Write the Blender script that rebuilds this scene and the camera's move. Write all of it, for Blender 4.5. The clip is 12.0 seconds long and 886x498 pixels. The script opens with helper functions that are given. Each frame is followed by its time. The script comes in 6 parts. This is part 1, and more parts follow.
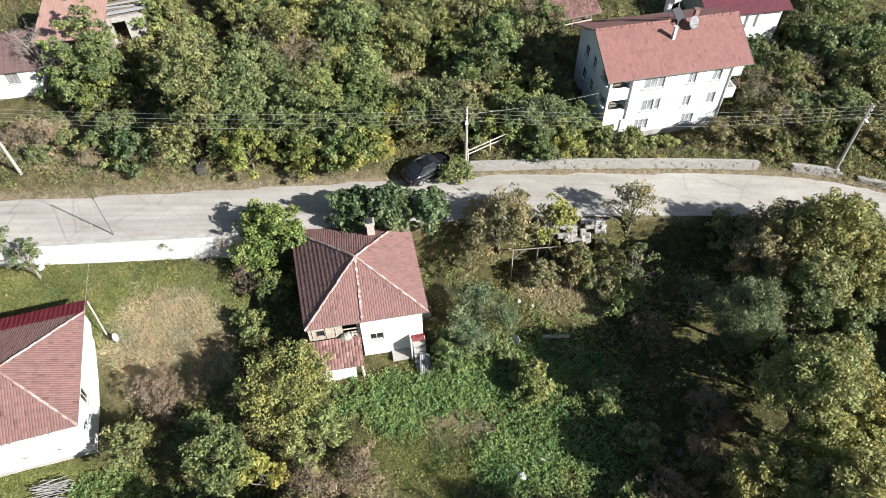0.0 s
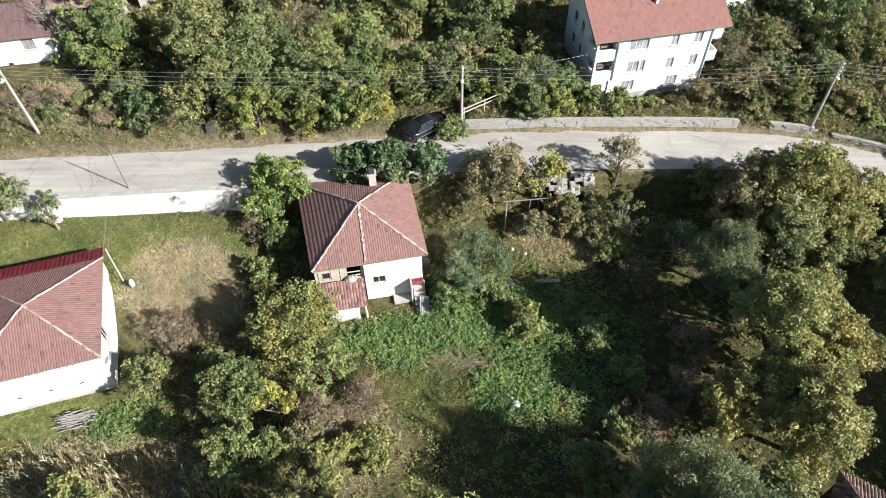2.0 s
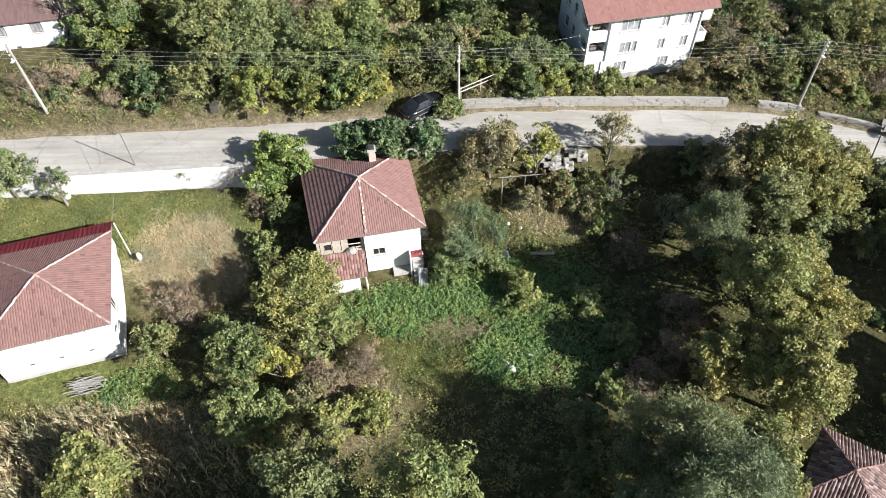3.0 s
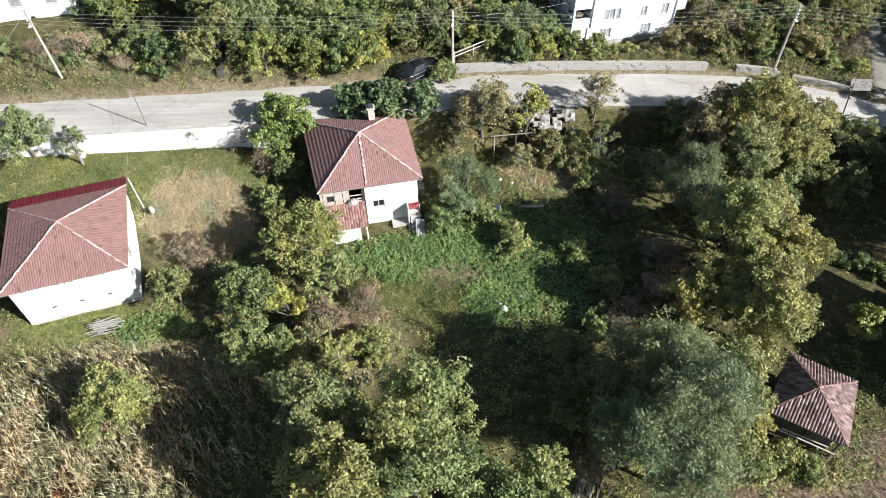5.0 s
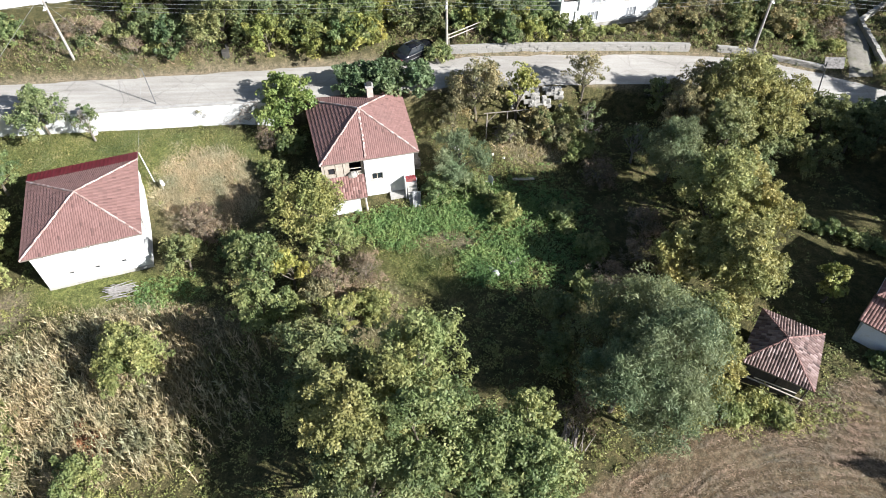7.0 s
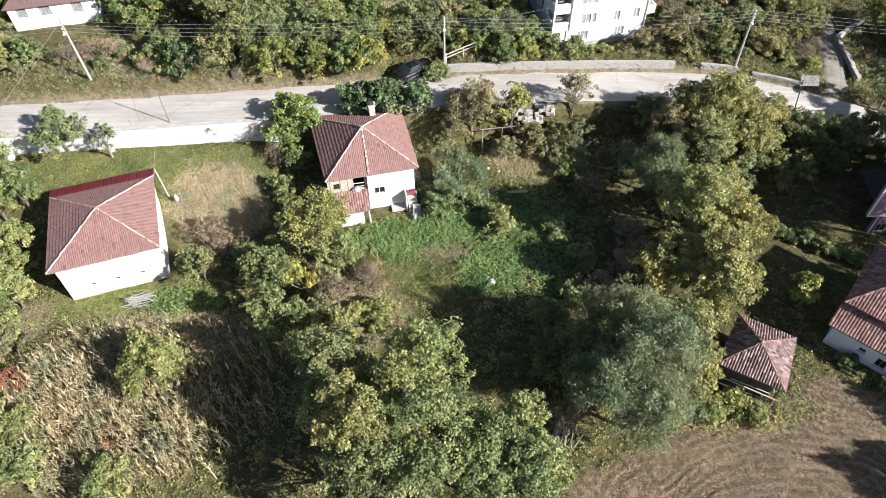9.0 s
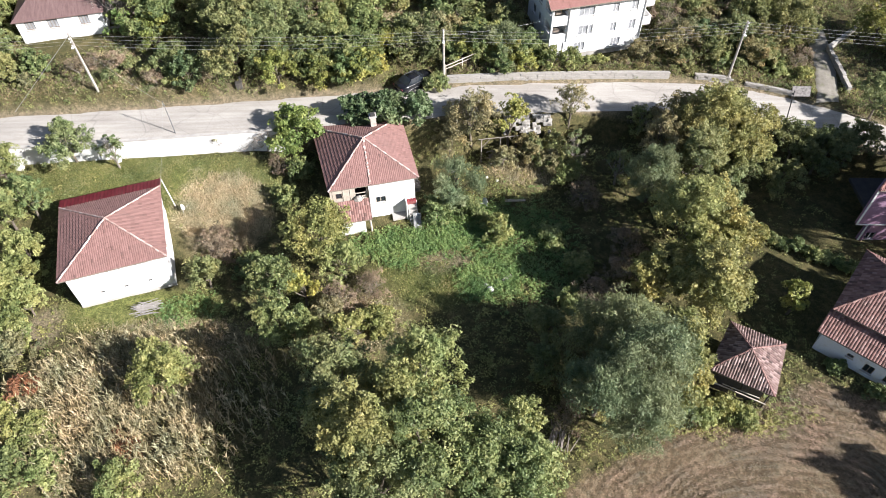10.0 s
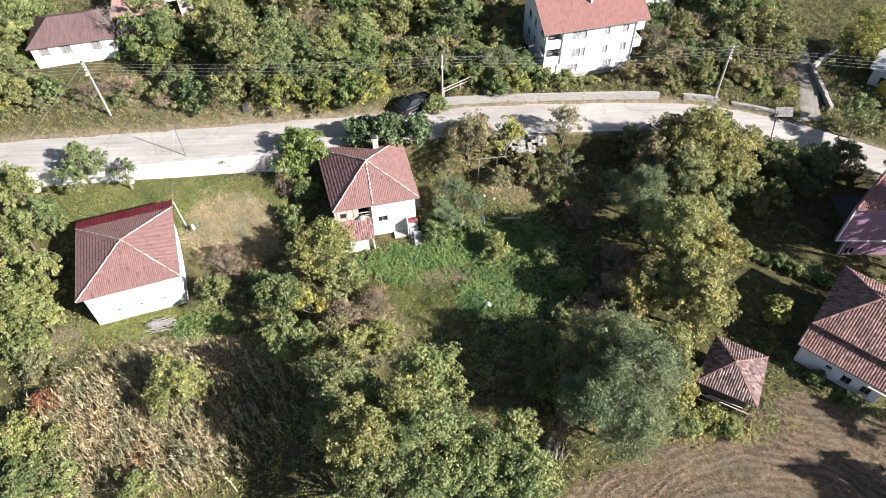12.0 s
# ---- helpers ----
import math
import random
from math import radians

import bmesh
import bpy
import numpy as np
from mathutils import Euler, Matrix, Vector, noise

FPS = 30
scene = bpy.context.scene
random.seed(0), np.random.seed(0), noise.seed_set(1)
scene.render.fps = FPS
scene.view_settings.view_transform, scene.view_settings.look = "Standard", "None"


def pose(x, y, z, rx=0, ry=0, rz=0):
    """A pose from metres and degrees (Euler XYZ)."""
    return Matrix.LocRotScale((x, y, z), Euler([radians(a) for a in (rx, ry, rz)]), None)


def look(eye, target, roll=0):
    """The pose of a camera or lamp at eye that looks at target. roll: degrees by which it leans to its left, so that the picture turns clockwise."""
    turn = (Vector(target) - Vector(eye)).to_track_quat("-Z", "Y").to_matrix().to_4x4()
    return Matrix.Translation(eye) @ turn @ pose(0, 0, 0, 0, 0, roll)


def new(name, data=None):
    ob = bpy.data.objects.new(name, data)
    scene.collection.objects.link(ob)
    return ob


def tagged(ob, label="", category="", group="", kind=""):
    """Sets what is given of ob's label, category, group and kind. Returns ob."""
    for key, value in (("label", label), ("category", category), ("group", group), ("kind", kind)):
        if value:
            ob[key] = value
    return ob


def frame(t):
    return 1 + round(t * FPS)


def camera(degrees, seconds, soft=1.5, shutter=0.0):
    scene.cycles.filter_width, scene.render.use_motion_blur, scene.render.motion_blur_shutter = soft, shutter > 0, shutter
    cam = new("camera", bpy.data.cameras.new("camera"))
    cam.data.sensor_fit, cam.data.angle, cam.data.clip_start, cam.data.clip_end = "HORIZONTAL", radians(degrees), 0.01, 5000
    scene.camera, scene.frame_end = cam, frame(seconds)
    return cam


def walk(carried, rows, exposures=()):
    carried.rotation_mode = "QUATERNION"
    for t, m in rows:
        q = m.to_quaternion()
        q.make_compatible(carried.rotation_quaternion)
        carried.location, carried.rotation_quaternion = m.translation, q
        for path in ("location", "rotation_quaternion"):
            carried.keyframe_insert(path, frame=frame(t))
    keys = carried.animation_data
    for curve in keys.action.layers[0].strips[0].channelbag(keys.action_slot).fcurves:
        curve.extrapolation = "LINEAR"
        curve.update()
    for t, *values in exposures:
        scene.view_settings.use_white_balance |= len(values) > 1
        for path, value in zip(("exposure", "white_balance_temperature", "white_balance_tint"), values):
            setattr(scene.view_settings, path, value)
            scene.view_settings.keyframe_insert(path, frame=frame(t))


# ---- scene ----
cam = camera(66.2, 12.0, soft=0.8)
PATH = [
    (0, (0.235, -0.259, 42.468), (0.208, 1.048, 40.954), -0.9),
    (0.5, (0.174, -1.071, 42.443), (0.153, 0.235, 40.928), -0.7),
    (1, (0.095, -2.279, 42.401), (0.078, -0.974, 40.885), -0.7),
    (1.5, (0.072, -3.685, 42.354), (0.057, -2.381, 40.837), -0.7),
    (2, (-0.023, -5.087, 42.319), (-0.033, -3.784, 40.801), -0.7),
    (2.5, (0.032, -6.452, 42.214), (0.022, -5.148, 40.697), -0.8),
    (3, (0.026, -7.767, 42.202), (0.02, -6.464, 40.684), -0.8),
    (5, (-0.075, -12.738, 42.33), (-0.067, -11.443, 40.806), -0.7),
    (5.5, (0.0, -13.887, 42.362), (0.008, -12.594, 40.836), -0.7),
    (6, (0.06, -14.995, 42.364), (0.069, -13.703, 40.837), -0.7),
    (6.5, (0.003, -15.878, 42.478), (0.016, -14.589, 40.949), -0.7),
    (7, (0.013, -16.587, 43.154), (0.029, -15.298, 41.626), -0.7),
    (9, (-0.135, -18.17, 46.605), (-0.111, -16.884, 45.074), -0.7),
    (9.5, (-0.128, -18.398, 47.423), (-0.104, -17.112, 45.891), -0.8),
    (10, (-0.116, -18.603, 48.224), (-0.092, -17.316, 46.693), -0.8),
    (10.5, (-0.172, -18.807, 49.069), (-0.145, -17.519, 47.539), -0.8),
    (11, (-0.198, -18.959, 49.924), (-0.171, -17.672, 48.394), -0.9),
    (11.5, (-0.221, -19.095, 50.758), (-0.193, -17.808, 49.227), -0.9),
    (12, (-0.302, -19.294, 51.513), (-0.271, -18.006, 49.983), -0.9),
]
walk(cam, [(t, look(eye, target, roll)) for t, eye, target, roll in PATH], exposures=[(0.0, 1.10, 6400, 9), (5.0, 1.21, 6250, 9), (7.0, 1.27, 6200, 9.5), (9.0, 1.32, 6350, 12.5), (12.0, 1.37, 6400, 14)])

# ---- daylight ----
SUN = Vector((0.772, -0.400, 0.494)).normalized()
world = bpy.data.worlds.new("world")
scene.world = world
world.use_nodes = True
wt = world.node_tree
sky = wt.nodes.new("ShaderNodeTexSky")
sky.sky_type = "NISHITA"
sky.sun_disc = False
sky.sun_elevation = math.asin(SUN.z)
sky.sun_rotation = math.atan2(SUN.x, SUN.y)
wt.nodes["Background"].inputs["Strength"].default_value = 0.050
wt.links.new(sky.outputs["Color"], wt.nodes["Background"].inputs["Color"])
sun_data = bpy.data.lights.new("sun", "SUN")
sun_data.energy = 5.0
sun_data.angle = radians(0.6)
sun_data.color = (1.0, 0.97, 0.94)
sun = new("sun", sun_data)
sun.matrix_basis = look(SUN * 200, (0, 0, 0))


# ---- materials ----
def nodes_of(mat):
    mat.use_nodes = True
    return mat.node_tree, mat.node_tree.nodes["Principled BSDF"]


def ramp(nt, stops):
    r = nt.nodes.new("ShaderNodeValToRGB")
    els = r.color_ramp.elements
    while len(els) < len(stops):
        els.new(0.5)
    for e, (at, c) in zip(els, stops):
        e.position = at
        e.color = (*c, 1)
    return r


def noise_node(nt, scale, detail=6, rough=0.6, coord="Object", stretch=None):
    tc = nt.nodes.new("ShaderNodeTexCoord")
    n = nt.nodes.new("ShaderNodeTexNoise")
    n.inputs["Scale"].default_value = scale
    n.inputs["Detail"].default_value = detail
    n.inputs["Roughness"].default_value = rough
    if stretch:
        mp = nt.nodes.new("ShaderNodeMapping")
        mp.inputs["Scale"].default_value = stretch
        nt.links.new(tc.outputs[coord], mp.inputs["Vector"])
        nt.links.new(mp.outputs["Vector"], n.inputs["Vector"])
    else:
        nt.links.new(tc.outputs[coord], n.inputs["Vector"])
    return n


def mix_color(nt, fac, a, b, mode="MIX"):
    m = nt.nodes.new("ShaderNodeMix")
    m.data_type = "RGBA"
    m.blend_type = mode
    for socket, value in ((m.inputs[0], fac), (m.inputs[6], a), (m.inputs[7], b)):
        if isinstance(value, (int, float)):
            socket.default_value = value
        elif isinstance(value, tuple):
            socket.default_value = (*value, 1)
        else:
            nt.links.new(value, socket)
    return m.outputs[2]


def bump(nt, bsdf, height, strength=0.4, distance=0.03):
    b = nt.nodes.new("ShaderNodeBump")
    b.inputs["Strength"].default_value = strength
    b.inputs["Distance"].default_value = distance
    nt.links.new(height, b.inputs["Height"])
    nt.links.new(b.outputs["Normal"], bsdf.inputs["Normal"])


def surface(name, dark, light, scale=3.0, rough=0.8, grain=40.0, metal=0.0, stain=None, stain_scale=0.6, bumpiness=0.3, stretch=None):
    """A worn surface: two tones at a large scale, fine grain, and stains of a third tone."""
    mat = bpy.data.materials.new(name)
    nt, bsdf = nodes_of(mat)
    big = noise_node(nt, scale, 8, 0.65, stretch=stretch)
    r = ramp(nt, [(0.3, dark), (0.7, light)])
    nt.links.new(big.outputs["Fac"], r.inputs["Fac"])
    col = r.outputs["Color"]
    fine = noise_node(nt, grain, 4, 0.7)
    fr = ramp(nt, [(0.3, (0.72, 0.72, 0.72)), (0.7, (1.0, 1.0, 1.0))])
    nt.links.new(fine.outputs["Fac"], fr.inputs["Fac"])
    col = mix_color(nt, 0.8, col, fr.outputs["Color"], "MULTIPLY")
    if stain:
        sn = noise_node(nt, stain_scale, 9, 0.7)
        sr = ramp(nt, [(0.52, (0, 0, 0)), (0.68, (1, 1, 1))])
        nt.links.new(sn.outputs["Fac"], sr.inputs["Fac"])
        col = mix_color(nt, sr.outputs["Color"], col, stain)
    nt.links.new(col, bsdf.inputs["Base Color"])
    bsdf.inputs["Roughness"].default_value = rough
    bsdf.inputs["Metallic"].default_value = metal
    bump(nt, bsdf, fine.outputs["Fac"], bumpiness, 0.02)
    return mat


def tile_material(name, stops, lichen, amount=0.6):
    """Fired clay tiles, each of its own tone, with patches of soot and lichen."""
    mat = bpy.data.materials.new(name)
    nt, bsdf = nodes_of(mat)
    geo = nt.nodes.new("ShaderNodeNewGeometry")
    r = ramp(nt, stops)
    own = nt.nodes.new("ShaderNodeObjectInfo")
    both = nt.nodes.new("ShaderNodeMath")
    both.operation = "ADD"
    wrap = nt.nodes.new("ShaderNodeMath")
    wrap.operation = "FRACT"
    nt.links.new(geo.outputs["Random Per Island"], both.inputs[0])
    nt.links.new(own.outputs["Random"], both.inputs[1])
    nt.links.new(both.outputs[0], wrap.inputs[0])
    nt.links.new(wrap.outputs[0], r.inputs["Fac"])
    patch = noise_node(nt, 0.55, 8, 0.7)
    pr = ramp(nt, [(0.5, (0, 0, 0)), (0.75, (amount, amount, amount))])
    nt.links.new(patch.outputs["Fac"], pr.inputs["Fac"])
    col = mix_color(nt, pr.outputs["Color"], r.outputs["Color"], lichen)
    grain = noise_node(nt, 25, 4, 0.7)
    gr = ramp(nt, [(0.3, (0.7, 0.7, 0.7)), (0.7, (1.05, 1.05, 1.05))])
    nt.links.new(grain.outputs["Fac"], gr.inputs["Fac"])
    col = mix_color(nt, 0.8, col, gr.outputs["Color"], "MULTIPLY")
    nt.links.new(col, bsdf.inputs["Base Color"])
    bsdf.inputs["Roughness"].default_value = 0.85
    bump(nt, bsdf, grain.outputs["Fac"], 0.3, 0.02)
    return mat


def leaf_material(name, stops, translucent=0.28, turning=True):
    """Leaves: the tone of each follows its own tint, and light passes through."""
    mat = bpy.data.materials.new(name)
    mat.use_nodes = True
    nt = mat.node_tree
    nt.nodes.clear()
    out = nt.nodes.new("ShaderNodeOutputMaterial")
    at = nt.nodes.new("ShaderNodeAttribute")
    at.attribute_name = "tint"
    r = ramp(nt, stops)
    nt.links.new(at.outputs["Fac"], r.inputs["Fac"])
    big = noise_node(nt, 0.45, 3, 0.5)
    br = ramp(nt, [(0.32, (0.72, 0.80, 0.72)), (0.68, (1.26, 1.1, 0.98))])
    nt.links.new(big.outputs["Fac"], br.inputs["Fac"])
    col = mix_color(nt, 1.0, r.outputs["Color"], br.outputs["Color"], "MULTIPLY")
    if turning:
        # each plant has turned its own way towards autumn
        own = nt.nodes.new("ShaderNodeObjectInfo")
        ar = ramp(nt, [(0.0, (0.90, 0.99, 1.0)), (0.5, (1.0, 1.0, 1.0)), (1.0, (1.10, 1.03, 0.93))])
        nt.links.new(own.outputs["Random"], ar.inputs["Fac"])
        col = mix_color(nt, 1.0, col, ar.outputs["Color"], "MULTIPLY")
    d = nt.nodes.new("ShaderNodeBsdfPrincipled")
    d.inputs["Roughness"].default_value = 0.55
    d.inputs["Specular IOR Level"].default_value = 0.35
    t = nt.nodes.new("ShaderNodeBsdfTranslucent")
    mx = nt.nodes.new("ShaderNodeMixShader")
    mx.inputs[0].default_value = translucent
    nt.links.new(col, d.inputs["Base Color"])
    nt.links.new(col, t.inputs["Color"])
    nt.links.new(d.outputs[0], mx.inputs[1])
    nt.links.new(t.outputs[0], mx.inputs[2])
    nt.links.new(mx.outputs[0], out.inputs["Surface"])
    return mat


def glass_material():
    mat = bpy.data.materials.new("window_glass")
    nt, bsdf = nodes_of(mat)
    bsdf.inputs["Base Color"].default_value = (0.02, 0.025, 0.03, 1)
    bsdf.inputs["Roughness"].default_value = 0.06
    bsdf.inputs["Specular IOR Level"].default_value = 0.6
    return mat


LEAF = {
    "olive": leaf_material("olive_leaves", [(0.0, (0.093, 0.114, 0.050)), (0.5, (0.199, 0.225, 0.101)), (1.0, (0.341, 0.354, 0.173))]),
    "walnut": leaf_material("walnut_leaves", [(0.0, (0.124, 0.132, 0.050)), (0.5, (0.270, 0.271, 0.107)), (1.0, (0.459, 0.448, 0.191))]),
    "green": leaf_material("green_leaves", [(0.0, (0.090, 0.125, 0.053)), (0.5, (0.180, 0.230, 0.094)), (1.0, (0.342, 0.371, 0.171))]),
    "bright": leaf_material("bright_leaves", [(0.0, (0.090, 0.140, 0.046)), (0.5, (0.185, 0.260, 0.081)), (1.0, (0.330, 0.400, 0.155))]),
    "fig": leaf_material("dark_green_leaves", [(0.0, (0.057, 0.090, 0.044)), (0.5, (0.123, 0.176, 0.083)), (1.0, (0.248, 0.314, 0.176))]),
    "willow": leaf_material("willow_leaves", [(0.0, (0.099, 0.127, 0.071)), (0.5, (0.180, 0.224, 0.126)), (1.0, (0.304, 0.355, 0.212))]),
    "light": leaf_material("pale_green_leaves", [(0.0, (0.120, 0.149, 0.056)), (0.5, (0.253, 0.284, 0.111)), (1.0, (0.428, 0.443, 0.200))]),
    "yellow": leaf_material("yellow_leaves", [(0.0, (0.110, 0.128, 0.039)), (0.5, (0.242, 0.259, 0.077)), (1.0, (0.428, 0.426, 0.140))]),
    "brown": leaf_material("browning_leaves", [(0.0, (0.114, 0.114, 0.063)), (0.5, (0.236, 0.219, 0.120)), (1.0, (0.399, 0.353, 0.201))]),
    "red": leaf_material("red_leaves", [(0.0, (0.100, 0.056, 0.032)), (0.5, (0.260, 0.115, 0.070)), (1.0, (0.420, 0.230, 0.135))]),
    "straw": leaf_material("dry_straw", [(0.0, (0.127, 0.108, 0.062)), (0.5, (0.325, 0.280, 0.178)), (1.0, (0.628, 0.560, 0.410))], 0.15, turning=False),
    "grass": leaf_material("grass_blades", [(0.0, (0.085, 0.112, 0.042)), (0.6, (0.212, 0.236, 0.095)), (1.0, (0.430, 0.390, 0.226))], 0.25, turning=False),
    "weed": leaf_material("weed_leaves", [(0.0, (0.082, 0.141, 0.051)), (0.5, (0.174, 0.281, 0.099)), (1.0, (0.335, 0.449, 0.183))], 0.3, turning=False),
    "maize": leaf_material("dry_maize_leaves", [(0.0, (0.104, 0.093, 0.044)), (0.5, (0.275, 0.237, 0.136)), (1.0, (0.532, 0.474, 0.326))], 0.15, turning=False),
    "thicket": leaf_material("dry_thicket", [(0.0, (0.101, 0.083, 0.058)), (0.5, (0.223, 0.174, 0.127)), (1.0, (0.385, 0.302, 0.231))], 0.1, turning=False),
}
BARK = surface("bark", (0.09, 0.07, 0.05), (0.20, 0.17, 0.13), 6, 0.9, 30)
BARE_WOOD = surface("bare_twigs", (0.20, 0.17, 0.14), (0.34, 0.30, 0.26), 4, 0.9, 30)
WHITEWASH = surface("whitewash", (0.66, 0.66, 0.64), (0.78, 0.78, 0.765), 0.9, 0.9, 12, stain=(0.62, 0.60, 0.56), stain_scale=0.9, bumpiness=0.4)
PAINT_WHITE = surface("white_facade", (0.70, 0.70, 0.69), (0.79, 0.79, 0.78), 0.5, 0.85, 18, stain=(0.70, 0.69, 0.66), stain_scale=0.35)
PAINT_PINK = surface("pink_facade", (0.27, 0.155, 0.235), (0.32, 0.19, 0.275), 0.5, 0.85, 18)
PAINT_BLUE = surface("pale_blue_whitewash", (0.68, 0.72, 0.79), (0.80, 0.83, 0.87), 0.9, 0.9, 14, stain=(0.48, 0.47, 0.46), stain_scale=0.9)
CONCRETE = surface("concrete", (0.36, 0.34, 0.31), (0.52, 0.50, 0.46), 1.4, 0.9, 25, stain=(0.27, 0.25, 0.22))
STONE = surface("grey_stone", (0.30, 0.28, 0.25), (0.52, 0.49, 0.44), 2.6, 0.9, 20, stain=(0.22, 0.21, 0.17), stain_scale=1.5, bumpiness=0.6)
OLD_WOOD = surface("weathered_wood", (0.13, 0.10, 0.08), (0.30, 0.25, 0.20), 2.0, 0.9, 30, stretch=(1, 8, 8))
PALE_WOOD = surface("pale_wood", (0.42, 0.36, 0.29), (0.62, 0.56, 0.48), 2.0, 0.85, 30)
POLE_WOOD = surface("pole_grey", (0.30, 0.27, 0.24), (0.46, 0.43, 0.38), 3.0, 0.9, 30)
STEEL = surface("painted_steel", (0.45, 0.45, 0.46), (0.62, 0.62, 0.62), 3.0, 0.5, 30, metal=0.3)
DARK_METAL = surface("dark_metal", (0.05, 0.05, 0.05), (0.10, 0.10, 0.10), 3.0, 0.5, 30, metal=0.4)
RED_SHEET = surface("dark_red_sheet", (0.20, 0.025, 0.035), (0.30, 0.045, 0.06), 1.2, 0.45, 20, stain=(0.16, 0.04, 0.04))
BROWN_SHEET = surface("brown_roof_sheet", (0.12, 0.07, 0.065), (0.20, 0.13, 0.12), 0.8, 0.7, 20, stretch=(6, 1, 1))
GREY_SHEET = surface("grey_roof_sheet", (0.36, 0.36, 0.36), (0.55, 0.55, 0.54), 1.0, 0.6, 20, metal=0.2)
WHITE_PLASTIC = surface("white_plastic", (0.75, 0.75, 0.74), (0.86, 0.86, 0.85), 3.0, 0.4, 20)
# near-black inner faces: the shade inside openings is put into the colour
DARK_INSIDE = surface("dark_interior", (0.03, 0.03, 0.03), (0.06, 0.055, 0.05), 2.0, 0.9, 20)
YELLOW_PAINT = surface("yellow_paint", (0.55, 0.38, 0.05), (0.65, 0.47, 0.08), 2.0, 0.6, 20)
TYRE = surface("rubber", (0.018, 0.018, 0.018), (0.03, 0.03, 0.03), 6.0, 0.8, 40)
GLASS = glass_material()
CURTAINED = surface("curtained_glass", (0.20, 0.21, 0.22), (0.42, 0.43, 0.44), 1.8, 0.12, 30, bumpiness=0.0)
ROAD_STONE = surface("pale_rubble", (0.29, 0.275, 0.25), (0.42, 0.40, 0.365), 2.6, 0.9, 20, stain=(0.30, 0.28, 0.24), stain_scale=1.5, bumpiness=0.6)
TILE_RED = tile_material("red_clay_tile", [(0.0, (0.130, 0.072, 0.062)), (0.05, (0.205, 0.110, 0.095)), (0.5, (0.232, 0.126, 0.109)), (1.0, (0.262, 0.145, 0.127))], (0.175, 0.105, 0.091))
TILE_OLD = tile_material("old_clay_tile", [(0.0, (0.115, 0.062, 0.052)), (0.25, (0.205, 0.108, 0.091)), (0.7, (0.262, 0.143, 0.122)), (1.0, (0.345, 0.212, 0.185))], (0.135, 0.085, 0.074), 0.7)
TILE_HUT = tile_material("dark_hut_tile", [(0.0, (0.070, 0.045, 0.040)), (0.25, (0.165, 0.105, 0.092)), (0.7, (0.240, 0.160, 0.142)), (1.0, (0.36, 0.27, 0.245))], (0.110, 0.082, 0.072), 0.7)
TILE_NEW = tile_material("orange_clay_tile", [(0.0, (0.190, 0.090, 0.076)), (0.06, (0.228, 0.108, 0.091)), (1.0, (0.268, 0.130, 0.111))], (0.200, 0.102, 0.086), 0.6)
RIDGE = tile_material("pale_ridge_mortar", [(0.0, (0.30, 0.19, 0.16)), (0.5, (0.43, 0.31, 0.27)), (1.0, (0.55, 0.45, 0.41))], (0.33, 0.24, 0.21), 0.6)


# ---- geometry helpers ----
def part(name, bm, material, parent=None, label="", smooth=False):
    """Links a bmesh as one mesh object, under a thing or a part."""
    me = bpy.data.meshes.new(name)
    bm.to_mesh(me)
    bm.free()
    me.materials.append(material)
    if smooth:
        me.polygons.foreach_set("use_smooth", [True] * len(me.polygons))
    ob = new(name, me)
    ob.parent = parent
    return tagged(ob, label=label)


def thing(name, m, label, category, group="", kind=""):
    ob = new(name)
    ob.matrix_basis = m
    ob.empty_display_size = 0.3
    return tagged(ob, label, category, group, kind)


def add_box(bm, x0, x1, y0, y1, z0, z1, m=None):
    vs = [bm.verts.new((x, y, z)) for z in (z0, z1) for x, y in ((x0, y0), (x1, y0), (x1, y1), (x0, y1))]
    if m is not None:
        for v in vs:
            v.co = m @ v.co
    for f in ((3, 2, 1, 0), (4, 5, 6, 7), (0, 1, 5, 4), (1, 2, 6, 5), (2, 3, 7, 6), (3, 0, 4, 7)):
        bm.faces.new([vs[i] for i in f])
    return vs


def box(*a, m=None, bevel=0.0):
    bm = bmesh.new()
    add_box(bm, *a, m=m)
    if bevel:
        bmesh.ops.bevel(bm, geom=bm.edges[:], offset=bevel, segments=1, affect="EDGES")
    return bm


def add_rod(bm, a, b, r0, r1=None, sides=6):
    """A tapered rod from a to b."""
    a, b = Vector(a), Vector(b)
    r1 = r0 if r1 is None else r1
    q = (b - a).to_track_quat("Z", "Y")
    rings = []
    for p, r in ((a, r0), (b, r1)):
        rings.append([bm.verts.new(p + q @ Vector((r * math.cos(2 * math.pi * k / sides), r * math.sin(2 * math.pi * k / sides), 0))) for k in range(sides)])
    for k in range(sides):
        bm.faces.new((rings[0][k], rings[0][(k + 1) % sides], rings[1][(k + 1) % sides], rings[1][k]))
    bm.faces.new(rings[0][::-1])
    bm.faces.new(rings[1])


def rod(a, b, r0, r1=None, sides=8):
    bm = bmesh.new()
    add_rod(bm, a, b, r0, r1, sides)
    return bm


